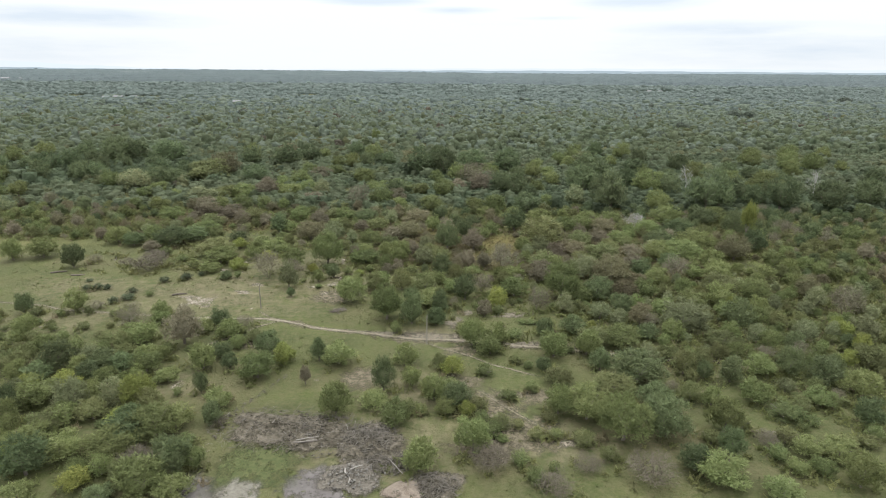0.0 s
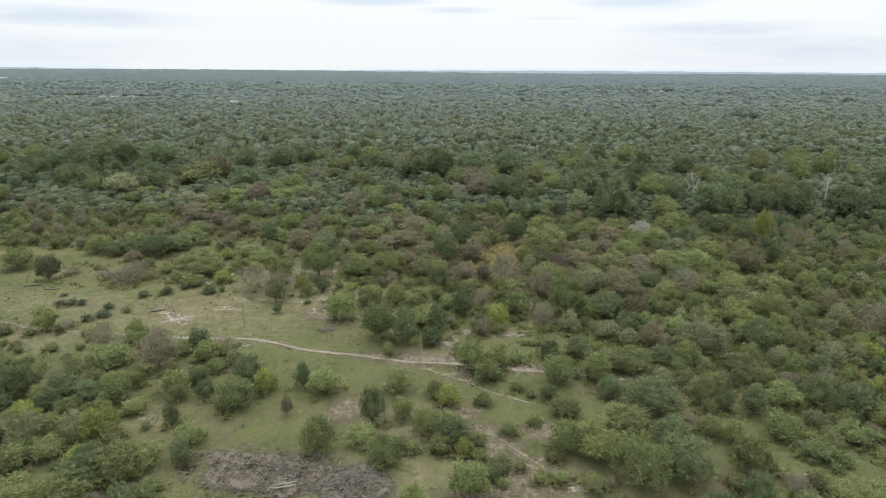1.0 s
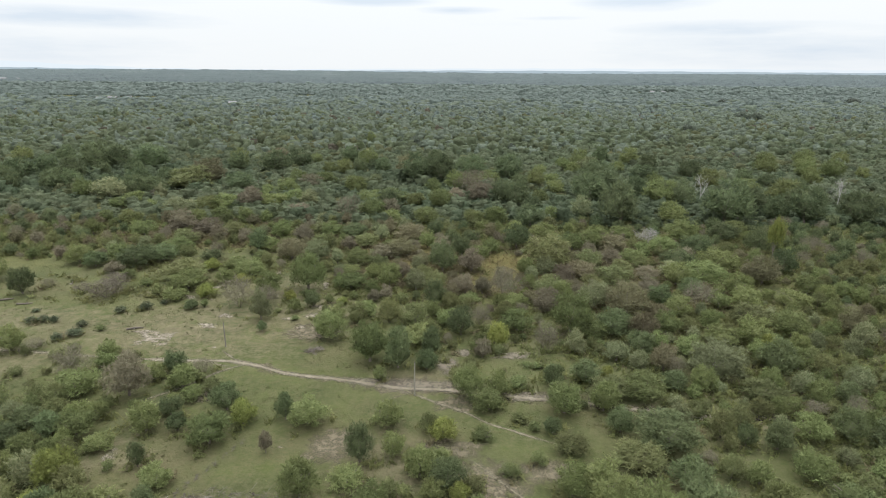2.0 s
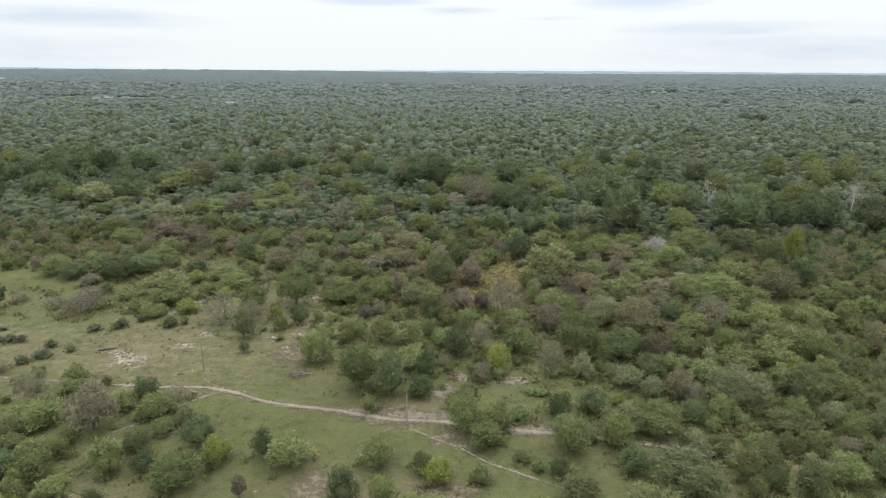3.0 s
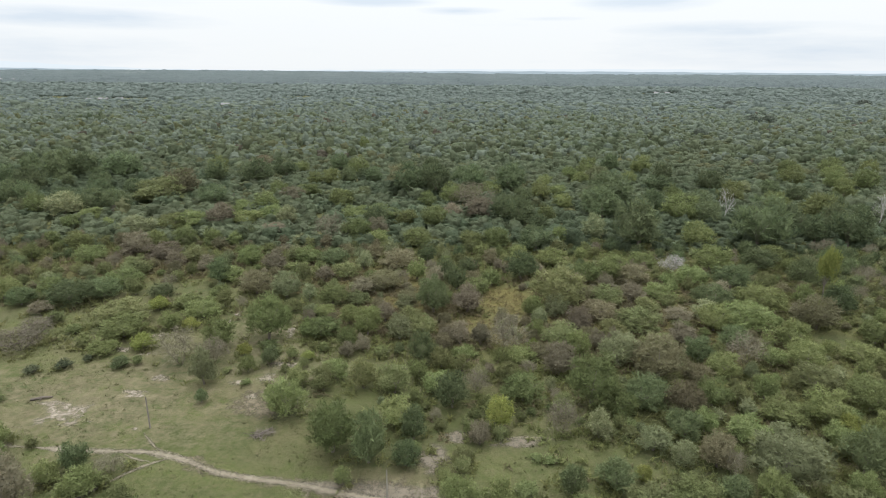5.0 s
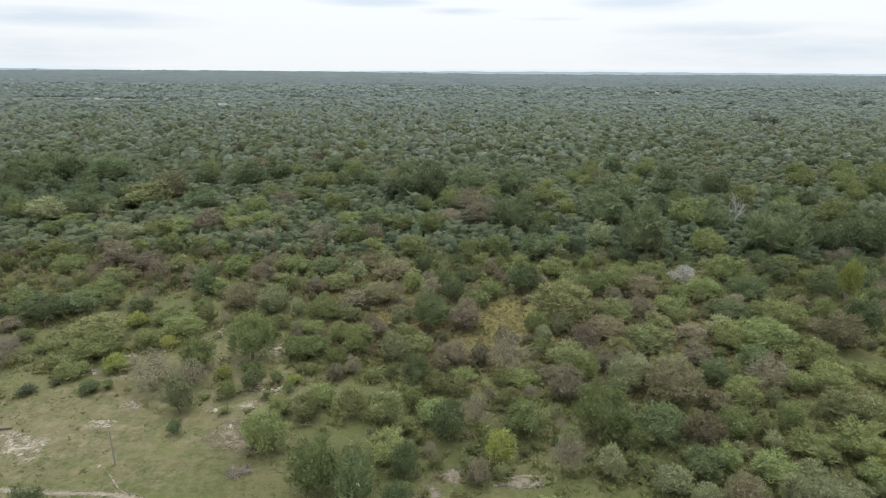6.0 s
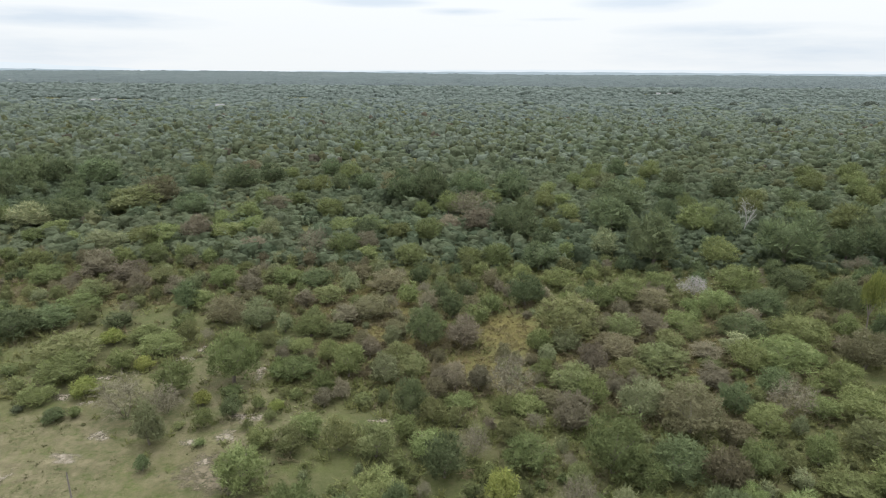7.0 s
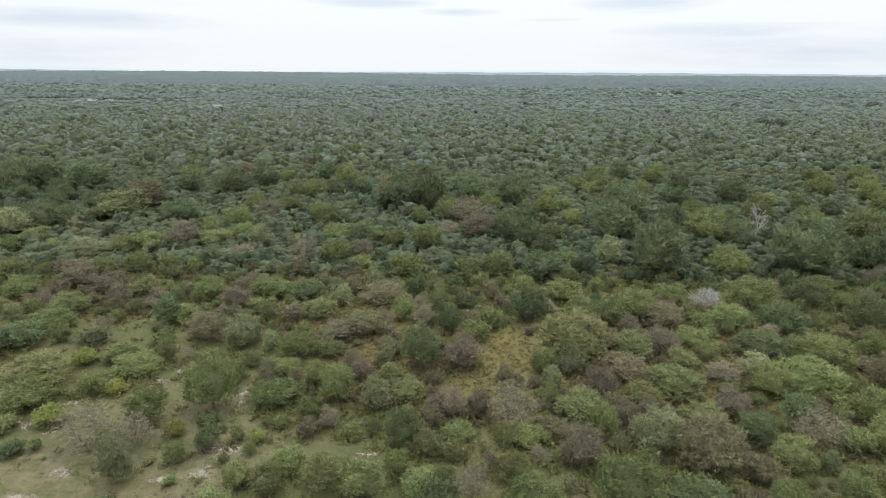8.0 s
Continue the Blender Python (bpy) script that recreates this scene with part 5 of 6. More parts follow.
def wood_belt(near, far, gap, clumps, leaves, leaf, seed, label, looks):
    """A belt of woodland as one mass: crowns of many sizes on a jittered grid, in stands of one colour."""
    rng = np.random.default_rng(seed)
    gx, gy = np.meshgrid(np.arange(-0.84 * far, 0.84 * far, gap), np.arange(near, far, gap))
    x = (gx + rng.uniform(-0.6, 0.6, gx.shape) * gap).ravel()
    y = (gy + rng.uniform(-0.6, 0.6, gy.shape) * gap).ravel()
    glade = np.max([ellipse(x, y, *e) for e in FAR_GLADES], axis=0)
    ok = (np.abs(x) < 0.80 * y + 6) & (glade < 0.15 + 0.3 * rng.random(len(x)))
    x, y = x[ok], y[ok]
    n = len(x)
    stand = 0.5 + 0.5 * np.sin(x / 33 + 2 * np.sin(y / 51)) * np.sin(y / 41 + 1.3 * np.sin(x / 57))
    wide = gap * (1.0 + 1.1 * rng.random(n) ** 2.0)
    high = wide * rng.uniform(0.42, 0.72, n) * np.clip(1.2 - y / 2200, 0.75, 1)
    tall = rng.random(n) < 0.03 + 0.05 * stand
    wide, high = np.minimum(wide * np.where(tall, 1.3, 1), max(6.5, 1.9 * gap)), high * np.where(tall, 1.4, 1)
    tint = np.clip(0.55 * rng.random(n) + 0.45 * stand, 0, 1)
    draw = np.clip(rng.random(n) * 0.75 + 0.25 * (1 - stand), 0, 0.999)
    deep = np.max([ellipse(x, y, *e) for e in DEEP_WOOD], axis=0)
    draw *= np.where(rng.random(n) < 2.2 * deep, 0.2, 1)
    made = [thin_crown(seed * 10 + i, clumps, leaves, leaf) for i in range(10)]
    which, turn = rng.integers(0, 10, n), rng.uniform(0, 6.28, n)
    root = tagged(new("woodland"), label, "woodland", kind="stuff")
    low = 0.0
    for mat, share in looks(y):
        members = (draw >= low) & (draw < low + share)
        low = low + share
        vs, fs, ts, at = [], [], [], 0
        for i, (cv, cf) in enumerate(made):
            k = np.flatnonzero(members & (which == i))
            if not len(k):
                continue
            c, s = np.cos(turn[k])[:, None], np.sin(turn[k])[:, None]
            px = (cv[:, 0] * c - cv[:, 1] * s) * wide[k, None] + x[k, None]
            py = (cv[:, 0] * s + cv[:, 1] * c) * wide[k, None] + y[k, None]
            pz = cv[:, 2] * high[k, None] + lay(x[k], y[k])[:, None]
            vs.append(np.stack((px, py, pz), 2).reshape(-1, 3))
            fs.append((cf[None] + (np.arange(len(k)) * len(cv))[:, None, None]).reshape(-1, 3) + at)
            ts.append(np.repeat(tint[k], len(cv)))
            at += len(k) * len(cv)
        if vs:
            me = mesh_of("canopy", np.concatenate(vs), np.concatenate(fs), mat, True)
            mark(me, "vary", np.concatenate(ts))
            tagged(part("canopy", me, root), kind="stuff")
    return root


def near_looks(y):
    return ((DARK_STAND, 0.24), (FAR_LEAVES, 0.58), (OLIVE_STAND, 0.13), (BROWN_STAND, 0.2))


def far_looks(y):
    # farther crowns more often take the paler leaves, so painted haze grows with distance
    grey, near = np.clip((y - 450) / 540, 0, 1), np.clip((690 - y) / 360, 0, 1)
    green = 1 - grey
    return ((DARK_STAND, 0.07 * green), (FAR_LEAVES, (0.08 + 0.55 * near) * green), (HALF_HAZED_LEAVES, (0.85 - 0.71 * near) * green), (OLIVE_STAND, 0.10 * near), (BROWN_STAND, 0.06 * near), (HAZED_LEAVES, 1.0))


wood_belt(184, 330, 3.6, 3, 8, 0.18, 21, "close green savanna woodland behind the scrub", near_looks)
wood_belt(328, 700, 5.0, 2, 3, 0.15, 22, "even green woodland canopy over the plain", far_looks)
wood_belt(695, 1110, 6.3, 1, 4, 0.19, 23, "distant woodland canopy over the plain, haze in its leaf colour", far_looks)
wood_belt(1100, 1560, 9.8, 1, 2, 0.2, 24, "far woodland canopy over the plain, haze in its leaf colour", far_looks)


def scrubby(x, y):
    """Low bushes that come up in the grass at the wood's edge, in patches, with the bare strips left open."""
    patchy = 0.5 + 0.5 * math.sin(x / 5.5 + 2 * math.sin(y / 8)) * math.sin(y / 6.1 + math.sin(x / 9))
    edge = max(float(ellipse(x, y, *e)) for e in ((-52, 143, 30, 18), (-62, 132, 26, 12), (-34, 141, 24, 16), (-12, 124, 16, 16), (-28, 126, 14, 10), (30, 100, 40, 16), (56, 84, 34, 22)))
    bare = max(float(ellipse(x, y, *e)) for e in SANDY[1:] + ((-23, 121, 6, 9), (-58, 150, 18, 4)))
    return min(0.8, 2.2 * edge) * patchy * max(0.0, 1 - 3 * bare)


def undergrowth():
    """Low tangled growth between the trees of the wood."""
    rng = np.random.default_rng(61)
    x, y = rng.uniform(-150, 150, 22000), rng.uniform(62, 192, 22000)
    ok = np.array([rng.random() < max(wooded(a, b), scrubby(a, b)) * (abs(a) < 0.8 * b + 6) for a, b in zip(x, y)])
    # and round the feet of the nearer trees
    near = np.array([(a, b, w) for a, b, w in planted if b < 150 and w > 2.2])
    near = np.repeat(near, 3, axis=0)
    turn, out = rng.uniform(0, 6.283, len(near)), rng.uniform(0.3, 0.62, len(near)) * near[:, 2]
    x = np.concatenate((x[ok], near[:, 0] + np.cos(turn) * out))
    y = np.concatenate((y[ok], near[:, 1] + np.sin(turn) * out))
    n, blades = len(x), 12
    size = rng.uniform(0.5, 1.3, n)
    d = rng.normal(size=(n, blades, 3))
    d[:, :, 2] = np.abs(d[:, :, 2])
    d /= np.linalg.norm(d, axis=2, keepdims=True)
    p = np.stack((x, y, lay(x, y)), 1)[:, None] + d * np.stack((size, size, size * 0.8), 1)[:, None] * rng.uniform(0.4, 1.0, (n, blades, 1))
    nrm = (d + rng.normal(size=d.shape) * 0.4 + np.array((0, 0, 0.5))).reshape(-1, 3)
    nrm /= np.linalg.norm(nrm, axis=1, keepdims=True)
    s = np.repeat(size, blades)
    v, f = leaf_sprays(p.reshape(-1, 3), nrm, s * 0.7, s * 0.22, rng)
    root = tagged(new("undergrowth"), "tangled olive and brown undergrowth between the trees", "undergrowth", kind="stuff")
    brown = np.clip(np.max([ellipse(x, y, *e) for e in OCHRE], axis=0) * 4, 0.1, 0.85)
    dull = rng.random(n) < brown
    for name, mat, members in (("dry_growth", DRY_GROWTH, dull), ("green_growth", GREEN_GROWTH, ~dull)):
        pick = np.repeat(members, blades * 3)
        me = mesh_of(name, v[pick], np.arange(int(pick.sum())).reshape(-1, 3), mat)
        mark(me, "vary", np.repeat(rng.random(int(members.sum())), blades * 3))
        tagged(part(name, me, root), kind="stuff")
    return root


DRY_GROWTH = leaf_material("dry_undergrowth", (0.112, 0.098, 0.050), (0.185, 0.160, 0.086), (0.138, 0.122, 0.060), 0.3, joined=True)
GREEN_GROWTH = leaf_material("green_undergrowth", (0.090, 0.110, 0.034), (0.162, 0.180, 0.060), (0.144, 0.138, 0.054), 0.3, joined=True)
undergrowth()


def hazed_far_canopy():
    """Beyond the single crowns: the canopy as one bumpy sheet out to the horizon."""
    rng = np.random.default_rng(31)
    ys = [1530.0]
    while ys[-1] < 4895:
        ys.append(min(4895, ys[-1] + 10 + (ys[-1] - 1530) * 0.008))
    ys, us = np.array(ys), np.linspace(-0.84, 0.84, 300)
    y = np.repeat(ys, len(us))
    x = np.tile(us, len(ys)) * y
    z = lay(x, y) + 3.2 + rng.uniform(-2.2, 2.2, len(x)) + 2.0 * np.sin(x / 60 + np.sin(y / 90)) * np.sin(y / 75)
    z += np.where(rng.random(len(x)) < 0.02, rng.uniform(2, 6, len(x)), 0)
    z[:len(us)] -= 7.0
    i = (np.arange(len(ys) - 1)[:, None] * len(us) + np.arange(len(us) - 1)).ravel()
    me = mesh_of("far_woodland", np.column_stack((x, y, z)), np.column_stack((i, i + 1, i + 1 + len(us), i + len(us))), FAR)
    return tagged(new("far_woodland", me), "woodland reaching to the horizon, haze in its blue-grey colour", "woodland", kind="stuff")


hazed_far_canopy()


def haze_glow_material(name, colour):
    """Plain pale distance: an even glow with the haze in its colour."""
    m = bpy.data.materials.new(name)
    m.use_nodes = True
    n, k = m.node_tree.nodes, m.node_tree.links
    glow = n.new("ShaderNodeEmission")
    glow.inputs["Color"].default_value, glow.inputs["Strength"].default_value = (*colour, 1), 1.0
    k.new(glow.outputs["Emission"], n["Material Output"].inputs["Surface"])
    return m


def haze_ridge(y, heights, mat, label):
    """A low range and haze band at the end of the plain: a glowing backdrop ridge from one side of the horizon to the
    other.
    """
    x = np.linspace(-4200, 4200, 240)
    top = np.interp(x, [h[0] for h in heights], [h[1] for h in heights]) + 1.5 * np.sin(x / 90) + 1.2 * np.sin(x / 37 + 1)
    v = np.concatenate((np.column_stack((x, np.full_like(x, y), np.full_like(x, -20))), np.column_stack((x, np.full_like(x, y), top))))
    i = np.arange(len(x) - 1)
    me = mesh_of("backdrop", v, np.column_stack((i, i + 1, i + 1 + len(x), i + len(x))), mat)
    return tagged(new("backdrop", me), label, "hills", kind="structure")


# two glowing strips: the horizon haze is put into their emission colours
haze_ridge(4898, ((-4200, 92), (-3600, 84), (-3000, 56), (-2300, 30), (-1500, 26), (0, 44), (1500, 56), (4200, 60)), haze_glow_material("pale_blue_haze_glow", (0.50, 0.555, 0.60)), "pale blue glowing strip for far hills and horizon haze")
haze_ridge(4890, ((-4200, 34), (-2600, 22), (-1200, 22), (0, 30), (1200, 36), (4200, 38)), haze_glow_material("grey_blue_haze_glow", (0.275, 0.335, 0.375)), "grey-blue low glowing strip for hills and haze along the horizon")


# ---- weeds in the open grass ----
def low_weeds():
    rng = np.random.default_rng(41)
    x, y = rng.uniform(-95, 75, 90000), rng.uniform(46, 145, 90000)
    thin = np.sin(x / 5 + np.sin(y / 7)) * np.sin(y / 4.3)
    ok = (np.abs(x) < 0.8 * y + 6) & (rng.random(len(x)) < 0.17 + 0.17 * thin) & ((openness(x, y) > 0) | (y < 100))
    x, y = x[ok], y[ok]
    n, blades = len(x), 5
    size = rng.uniform(0.08, 0.20, n) * np.where(rng.random(n) < 0.08, 1.9, 1)
    p = np.stack((x, y, lay(x, y)), 1)[:, None] + rng.normal(size=(n, blades, 3)) * np.stack((size, size, size * 0.4), 1)[:, None] * 0.6
    p[:, :, 2] = lay(x, y)[:, None] + np.abs(rng.normal(size=(n, blades))) * size[:, None] * 0.4
    nrm = rng.normal(size=(n * blades, 3)) + np.array((0, 0, 1.2))
    nrm /= np.linalg.norm(nrm, axis=1, keepdims=True)
    s = np.repeat(size, blades)
    v, f = leaf_sprays(p.reshape(-1, 3), nrm, s * 1.3, s * 0.35, rng, 0.3)
    me = mesh_of("low_weeds", v, f, WEEDS)
    mark(me, "vary", np.repeat(rng.random(n), blades * 3))
    return tagged(new("low_weeds", me), "scattered low weeds and grass tufts in the clearing", "weeds", kind="stuff")


WEEDS = leaf_material("weed_leaves", (0.062, 0.078, 0.027), (0.120, 0.128, 0.050), (0.110, 0.100, 0.050), 0.3, joined=True)
low_weeds()


def dry_grass():
    """Tall dry grass in the brown openings of the wood."""
    rng = np.random.default_rng(43)
    x, y = rng.uniform(-90, 70, 40000), rng.uniform(124, 200, 40000)
    thick = np.max([ellipse(x, y, *e) for e in OCHRE], axis=0)
    ok = rng.random(len(x)) < thick * 0.8
    x, y = x[ok], y[ok]
    n, blades = len(x), 6
    size = rng.uniform(0.2, 0.42, n)
    p = np.stack((x, y, lay(x, y)), 1)[:, None] + rng.normal(size=(n, blades, 3)) * size[:, None, None] * 0.5
    p[:, :, 2] = lay(x, y)[:, None] + rng.uniform(0.1, 0.8, (n, blades)) * size[:, None]
    nrm = rng.normal(size=(n * blades, 3)) + np.array((0, 0, 2.6))
    nrm /= np.linalg.norm(nrm, axis=1, keepdims=True)
    s = np.repeat(size, blades)
    v, f = leaf_sprays(p.reshape(-1, 3), nrm, s * 1.1, s * 0.3, rng, 0.15)
    me = mesh_of("dry_grass", v, f, DRY_GRASS)
    mark(me, "vary", np.repeat(rng.random(n), blades * 3))
    return tagged(new("dry_grass", me), "ochre dry grass in openings of the wood", "grass", kind="stuff")


DRY_GRASS = leaf_material("dry_grass_blades", (0.125, 0.104, 0.040), (0.185, 0.158, 0.066), (0.135, 0.122, 0.050), 0.3, joined=True, gaps=0.3)
dry_grass()


# ---- the dump of cleared brush, rubble and soil ----
def earth_material(name, a, b, scale=1.2, rough=0.95):
    m, n, k, p = material(name, rough, 0.15)
    c = mixed(n, k, noisy(n, k, scale, 6.0, 0.75, 0.3, 0.7), a, b)
    k.new(c, p.inputs["Base Color"])
    bumped(n, k, p, noisy(n, k, 3.5, 5.0, 0.7, 0.2, 0.8), 0.9, 0.2)
    return m


LITTER = fading_material("brush_litter", (0.040, 0.035, 0.024), (0.118, 0.102, 0.078), 1.3)
RUBBLE = fading_material("grey_rubble_soil", (0.054, 0.047, 0.038), (0.132, 0.118, 0.097), 3.5)
SAND = fading_material("pinkish_sand", (0.113, 0.090, 0.070), (0.163, 0.136, 0.109), 1.5)
STONE = earth_material("pale_broken_stone", (0.090, 0.083, 0.073), (0.190, 0.178, 0.160), 3.0)
SILT = fading_material("grey_silt", (0.079, 0.071, 0.066), (0.103, 0.093, 0.087), 0.4)
STRAW = fading_material("bleached_straw", (0.091, 0.083, 0.065), (0.149, 0.139, 0.117), 2.5)
LUSH = fading_material("lush_grass", (0.036, 0.047, 0.017), (0.071, 0.075, 0.033), 1.8)


CHARRED = twig_material("dark_old_wood", (0.072, 0.061, 0.050), (0.126, 0.108, 0.090))
DUMP_WOOD = twig_material("dark_dead_branches", (0.070, 0.062, 0.052), (0.120, 0.108, 0.092))
GREY_WOOD = twig_material("grey_barkless_wood", (0.15, 0.138, 0.122), (0.20, 0.186, 0.168))


def mound(name, cx, cy, a, b, high, mat, label, rough=0.35, seed=0):
    """A rough low mound that runs out into the ground."""
    rng = np.random.default_rng(seed)
    n, rings = 48, 18
    ang = np.arange(n) * 2 * math.pi / n
    rim = 1 + 0.16 * np.sin(ang * 3 + seed) + 0.10 * np.sin(ang * 5 + 2.0 * seed)
    r = np.linspace(0, 1, rings)[:, None]
    x, y = cx + a * r * rim * np.cos(ang), cy + b * r * rim * np.sin(ang)
    hump = np.clip(1 - r ** 2, 0, 1) ** 1.2 * np.ones(n)
    bumps = np.sin(x * 1.7 + seed) * np.sin(y * 2.1) * 0.5 + np.sin(x * 3.9) * np.sin(y * 3.3 + seed) * 0.35 + rng.uniform(-0.4, 0.4, x.shape)
    z = lay(x, y) - 0.05 + high * hump * (0.75 + rough * bumps)
    f = [(i * n + j, (i + 1) * n + j, (i + 1) * n + (j + 1) % n, i * n + (j + 1) % n) for i in range(rings - 1) for j in range(n)]
    me = mesh_of(name, np.column_stack((x.ravel(), y.ravel(), z.ravel())), f, mat)
    mark(me, "inside", np.repeat(np.clip(3.0 * (1 - np.linspace(0, 1, rings)), 0, 1), n))
    return tagged(new(name, me), label, "mound")


def sticks(name, spots, count, mat, label, seed, length=(0.5, 1.8), thick=(0.012, 0.04)):
    """A tangle of dead sticks strewn over heaps."""
    rng = np.random.default_rng(seed)
    v, f = [], []
    for _ in range(count):
        cx, cy, a, b, high = spots[rng.integers(len(spots))]
        t, q = rng.uniform(0, 6.28), math.sqrt(rng.random())
        x, y = cx + a * q * math.cos(t), cy + b * q * math.sin(t)
        z = float(lay(x, y)) + high * max(0, 1 - q * q) * 0.95 + rng.uniform(0.0, 0.25)
        w, ln = rng.uniform(0, 6.28), rng.uniform(*length)
        rise = rng.normal() * 0.25
        way = np.array((math.cos(w), math.sin(w), rise)) * ln / 2
        r = rng.uniform(*thick)
        mid = np.array((x, y, z)) + rng.normal(size=3) * 0.06 * ln
        limb(v, f, np.array((x, y, z)) - way, mid, r, r * 0.8, 3)
        limb(v, f, mid, np.array((x, y, z)) + way + np.array((0, 0, 0.1 * ln)), r * 0.8, r * 0.3, 3)
    me = mesh_of(name, v, f, mat)
    return tagged(new(name, me), label, "branches", kind="stuff")


patch(-13.8, 53.0, 4.2, 3.3, SILT, "smooth flat grey silt beside the dump", "silt", 0.05)
patch(-25.6, 52.2, 3.4, 3.4, SILT, "smooth flat grey silt beside the dump", "silt", 0.05)
patch(-21.2, 52.0, 2.6, 2.8, STRAW, "bleached straw and dry grass stems", "straw", 0.07)
patch(-20.8, 56.8, 6.0, 4.6, LUSH, "lush green grass in front of the brush", "lush_grass", 0.06)
mound("brush_mound", -20.5, 64.2, 7.6, 4.4, 0.95, LITTER, "long low heap of cleared grey brush and soil", 0.45, 1)
mound("brush_mound", -14.5, 62.9, 5.6, 4.4, 1.0, LITTER, "low heap of cleared grey brush with logs", 0.45, 2)
mound("brush_mound", -7.8, 60.8, 5.2, 4.8, 1.3, LITTER, "tangled heap of dark dead branches", 0.4, 3)
mound("rubble_mound", -9.4, 54.9, 4.4, 3.9, 0.8, RUBBLE, "grey heap of rubble and broken stone", 0.4, 4)
mound("sand_mound", -3.3, 52.6, 2.7, 2.6, 1.0, SAND, "smooth heap of pinkish sand", 0.08, 5)
mound("brush_mound", 0.3, 53.8, 3.4, 2.9, 0.7, LITTER, "heap of dry brown twigs beside the sand", 0.45, 6)
SPOTS = ((-20.5, 64.2, 8.4, 5.0, 0.9), (-14.5, 62.9, 6.2, 4.8, 0.95), (-8.2, 61.2, 4.4, 4.2, 1.2), (-8.2, 61.2, 3.2, 3.0, 1.3), (-0.2, 53.6, 3.0, 2.4, 0.7), (-6.0, 57.5, 3.2, 2.4, 0.4))
sticks("dead_branches", SPOTS, 1700, DUMP_WOOD, "tangle of grey dead branches strewn over the heaps", 51)
sticks("pale_sticks", SPOTS + ((-27, 58, 2.5, 4.0, 0.1),), 90, GREY_WOOD, "pale broken sticks among the brush", 52, (0.3, 0.9), (0.015, 0.035))
sticks("brush_line", tuple((-27.2 + 4.6 * q, 66.5 + 11.0 * q, 0.14, 0.7, 0.06) for q in (0, 0.12, 0.25, 0.37, 0.5, 0.62, 0.75, 0.87, 1.0)), 150, DUMP_WOOD,
       "thin line of dead thorn branches across the grass", 53, (0.3, 0.9), (0.010, 0.022))


def broken_stones():
    """Small broken stones on the rubble."""
    rng = np.random.default_rng(54)
    v, f = [], []
    for _ in range(150):
        x, y = -9.4 + rng.normal() * 1.7, 54.7 + rng.normal() * 1.5
        z = float(lay(x, y)) + 0.65 * max(0, 1 - ((x + 9.4) / 4.4) ** 2 - ((y - 54.9) / 3.9) ** 2) + 0.05
        k, s = len(v), rng.uniform(0.06, 0.2)
        for q in ((1, 0, 0), (0, 1, 0), (-1, 0, 0), (0, -1, 0), (0, 0, 0.8), (0, 0, -0.8)):
            v.append(tuple(np.array((x, y, z)) + np.array(q) * s * rng.uniform(0.6, 1.3, 3) + rng.normal(size=3) * s * 0.15))
        f += [(k + a, k + b, k + c) for a, b, c in ((0, 1, 4), (1, 2, 4), (2, 3, 4), (3, 0, 4), (1, 0, 5), (2, 1, 5), (3, 2, 5), (0, 3, 5))]
    return tagged(new("broken_stones", mesh_of("broken_stones", v, f, STONE)), "pale broken stones strewn over the grey rubble", "stones", kind="stuff")


broken_stones()


def clods():
    """Clods of soil and torn roots among the brush."""
    rng = np.random.default_rng(57)
    v, f = [], []
    for _ in range(900):
        cx, cy, a, b, high = SPOTS[rng.integers(len(SPOTS))]
        t, q = rng.uniform(0, 6.28), math.sqrt(rng.random()) * 0.95
        x, y = cx + a * q * math.cos(t), cy + b * q * math.sin(t)
        z, s, k = float(lay(x, y)) + high * max(0, 1 - q * q) * 0.8 + 0.05, rng.uniform(0.08, 0.28), len(v)
        for w in ((1, 0, 0), (0, 1, 0), (-1, 0, 0), (0, -1, 0), (0, 0, 0.7), (0, 0, -0.7)):
            v.append(tuple(np.array((x, y, z)) + np.array(w) * s * rng.uniform(0.5, 1.3, 3) + rng.normal(size=3) * s * 0.2))
        f += [(k + i, k + j, k + m) for i, j, m in ((0, 1, 4), (1, 2, 4), (2, 3, 4), (3, 0, 4), (1, 0, 5), (2, 1, 5), (3, 2, 5), (0, 3, 5))]
    return tagged(new("soil_clods", mesh_of("soil_clods", v, f, CLOD)), "brown clods of soil and torn roots among the brush", "soil", kind="stuff")


CLOD = twig_material("clods_of_soil", (0.050, 0.044, 0.032), (0.10, 0.088, 0.066))
clods()


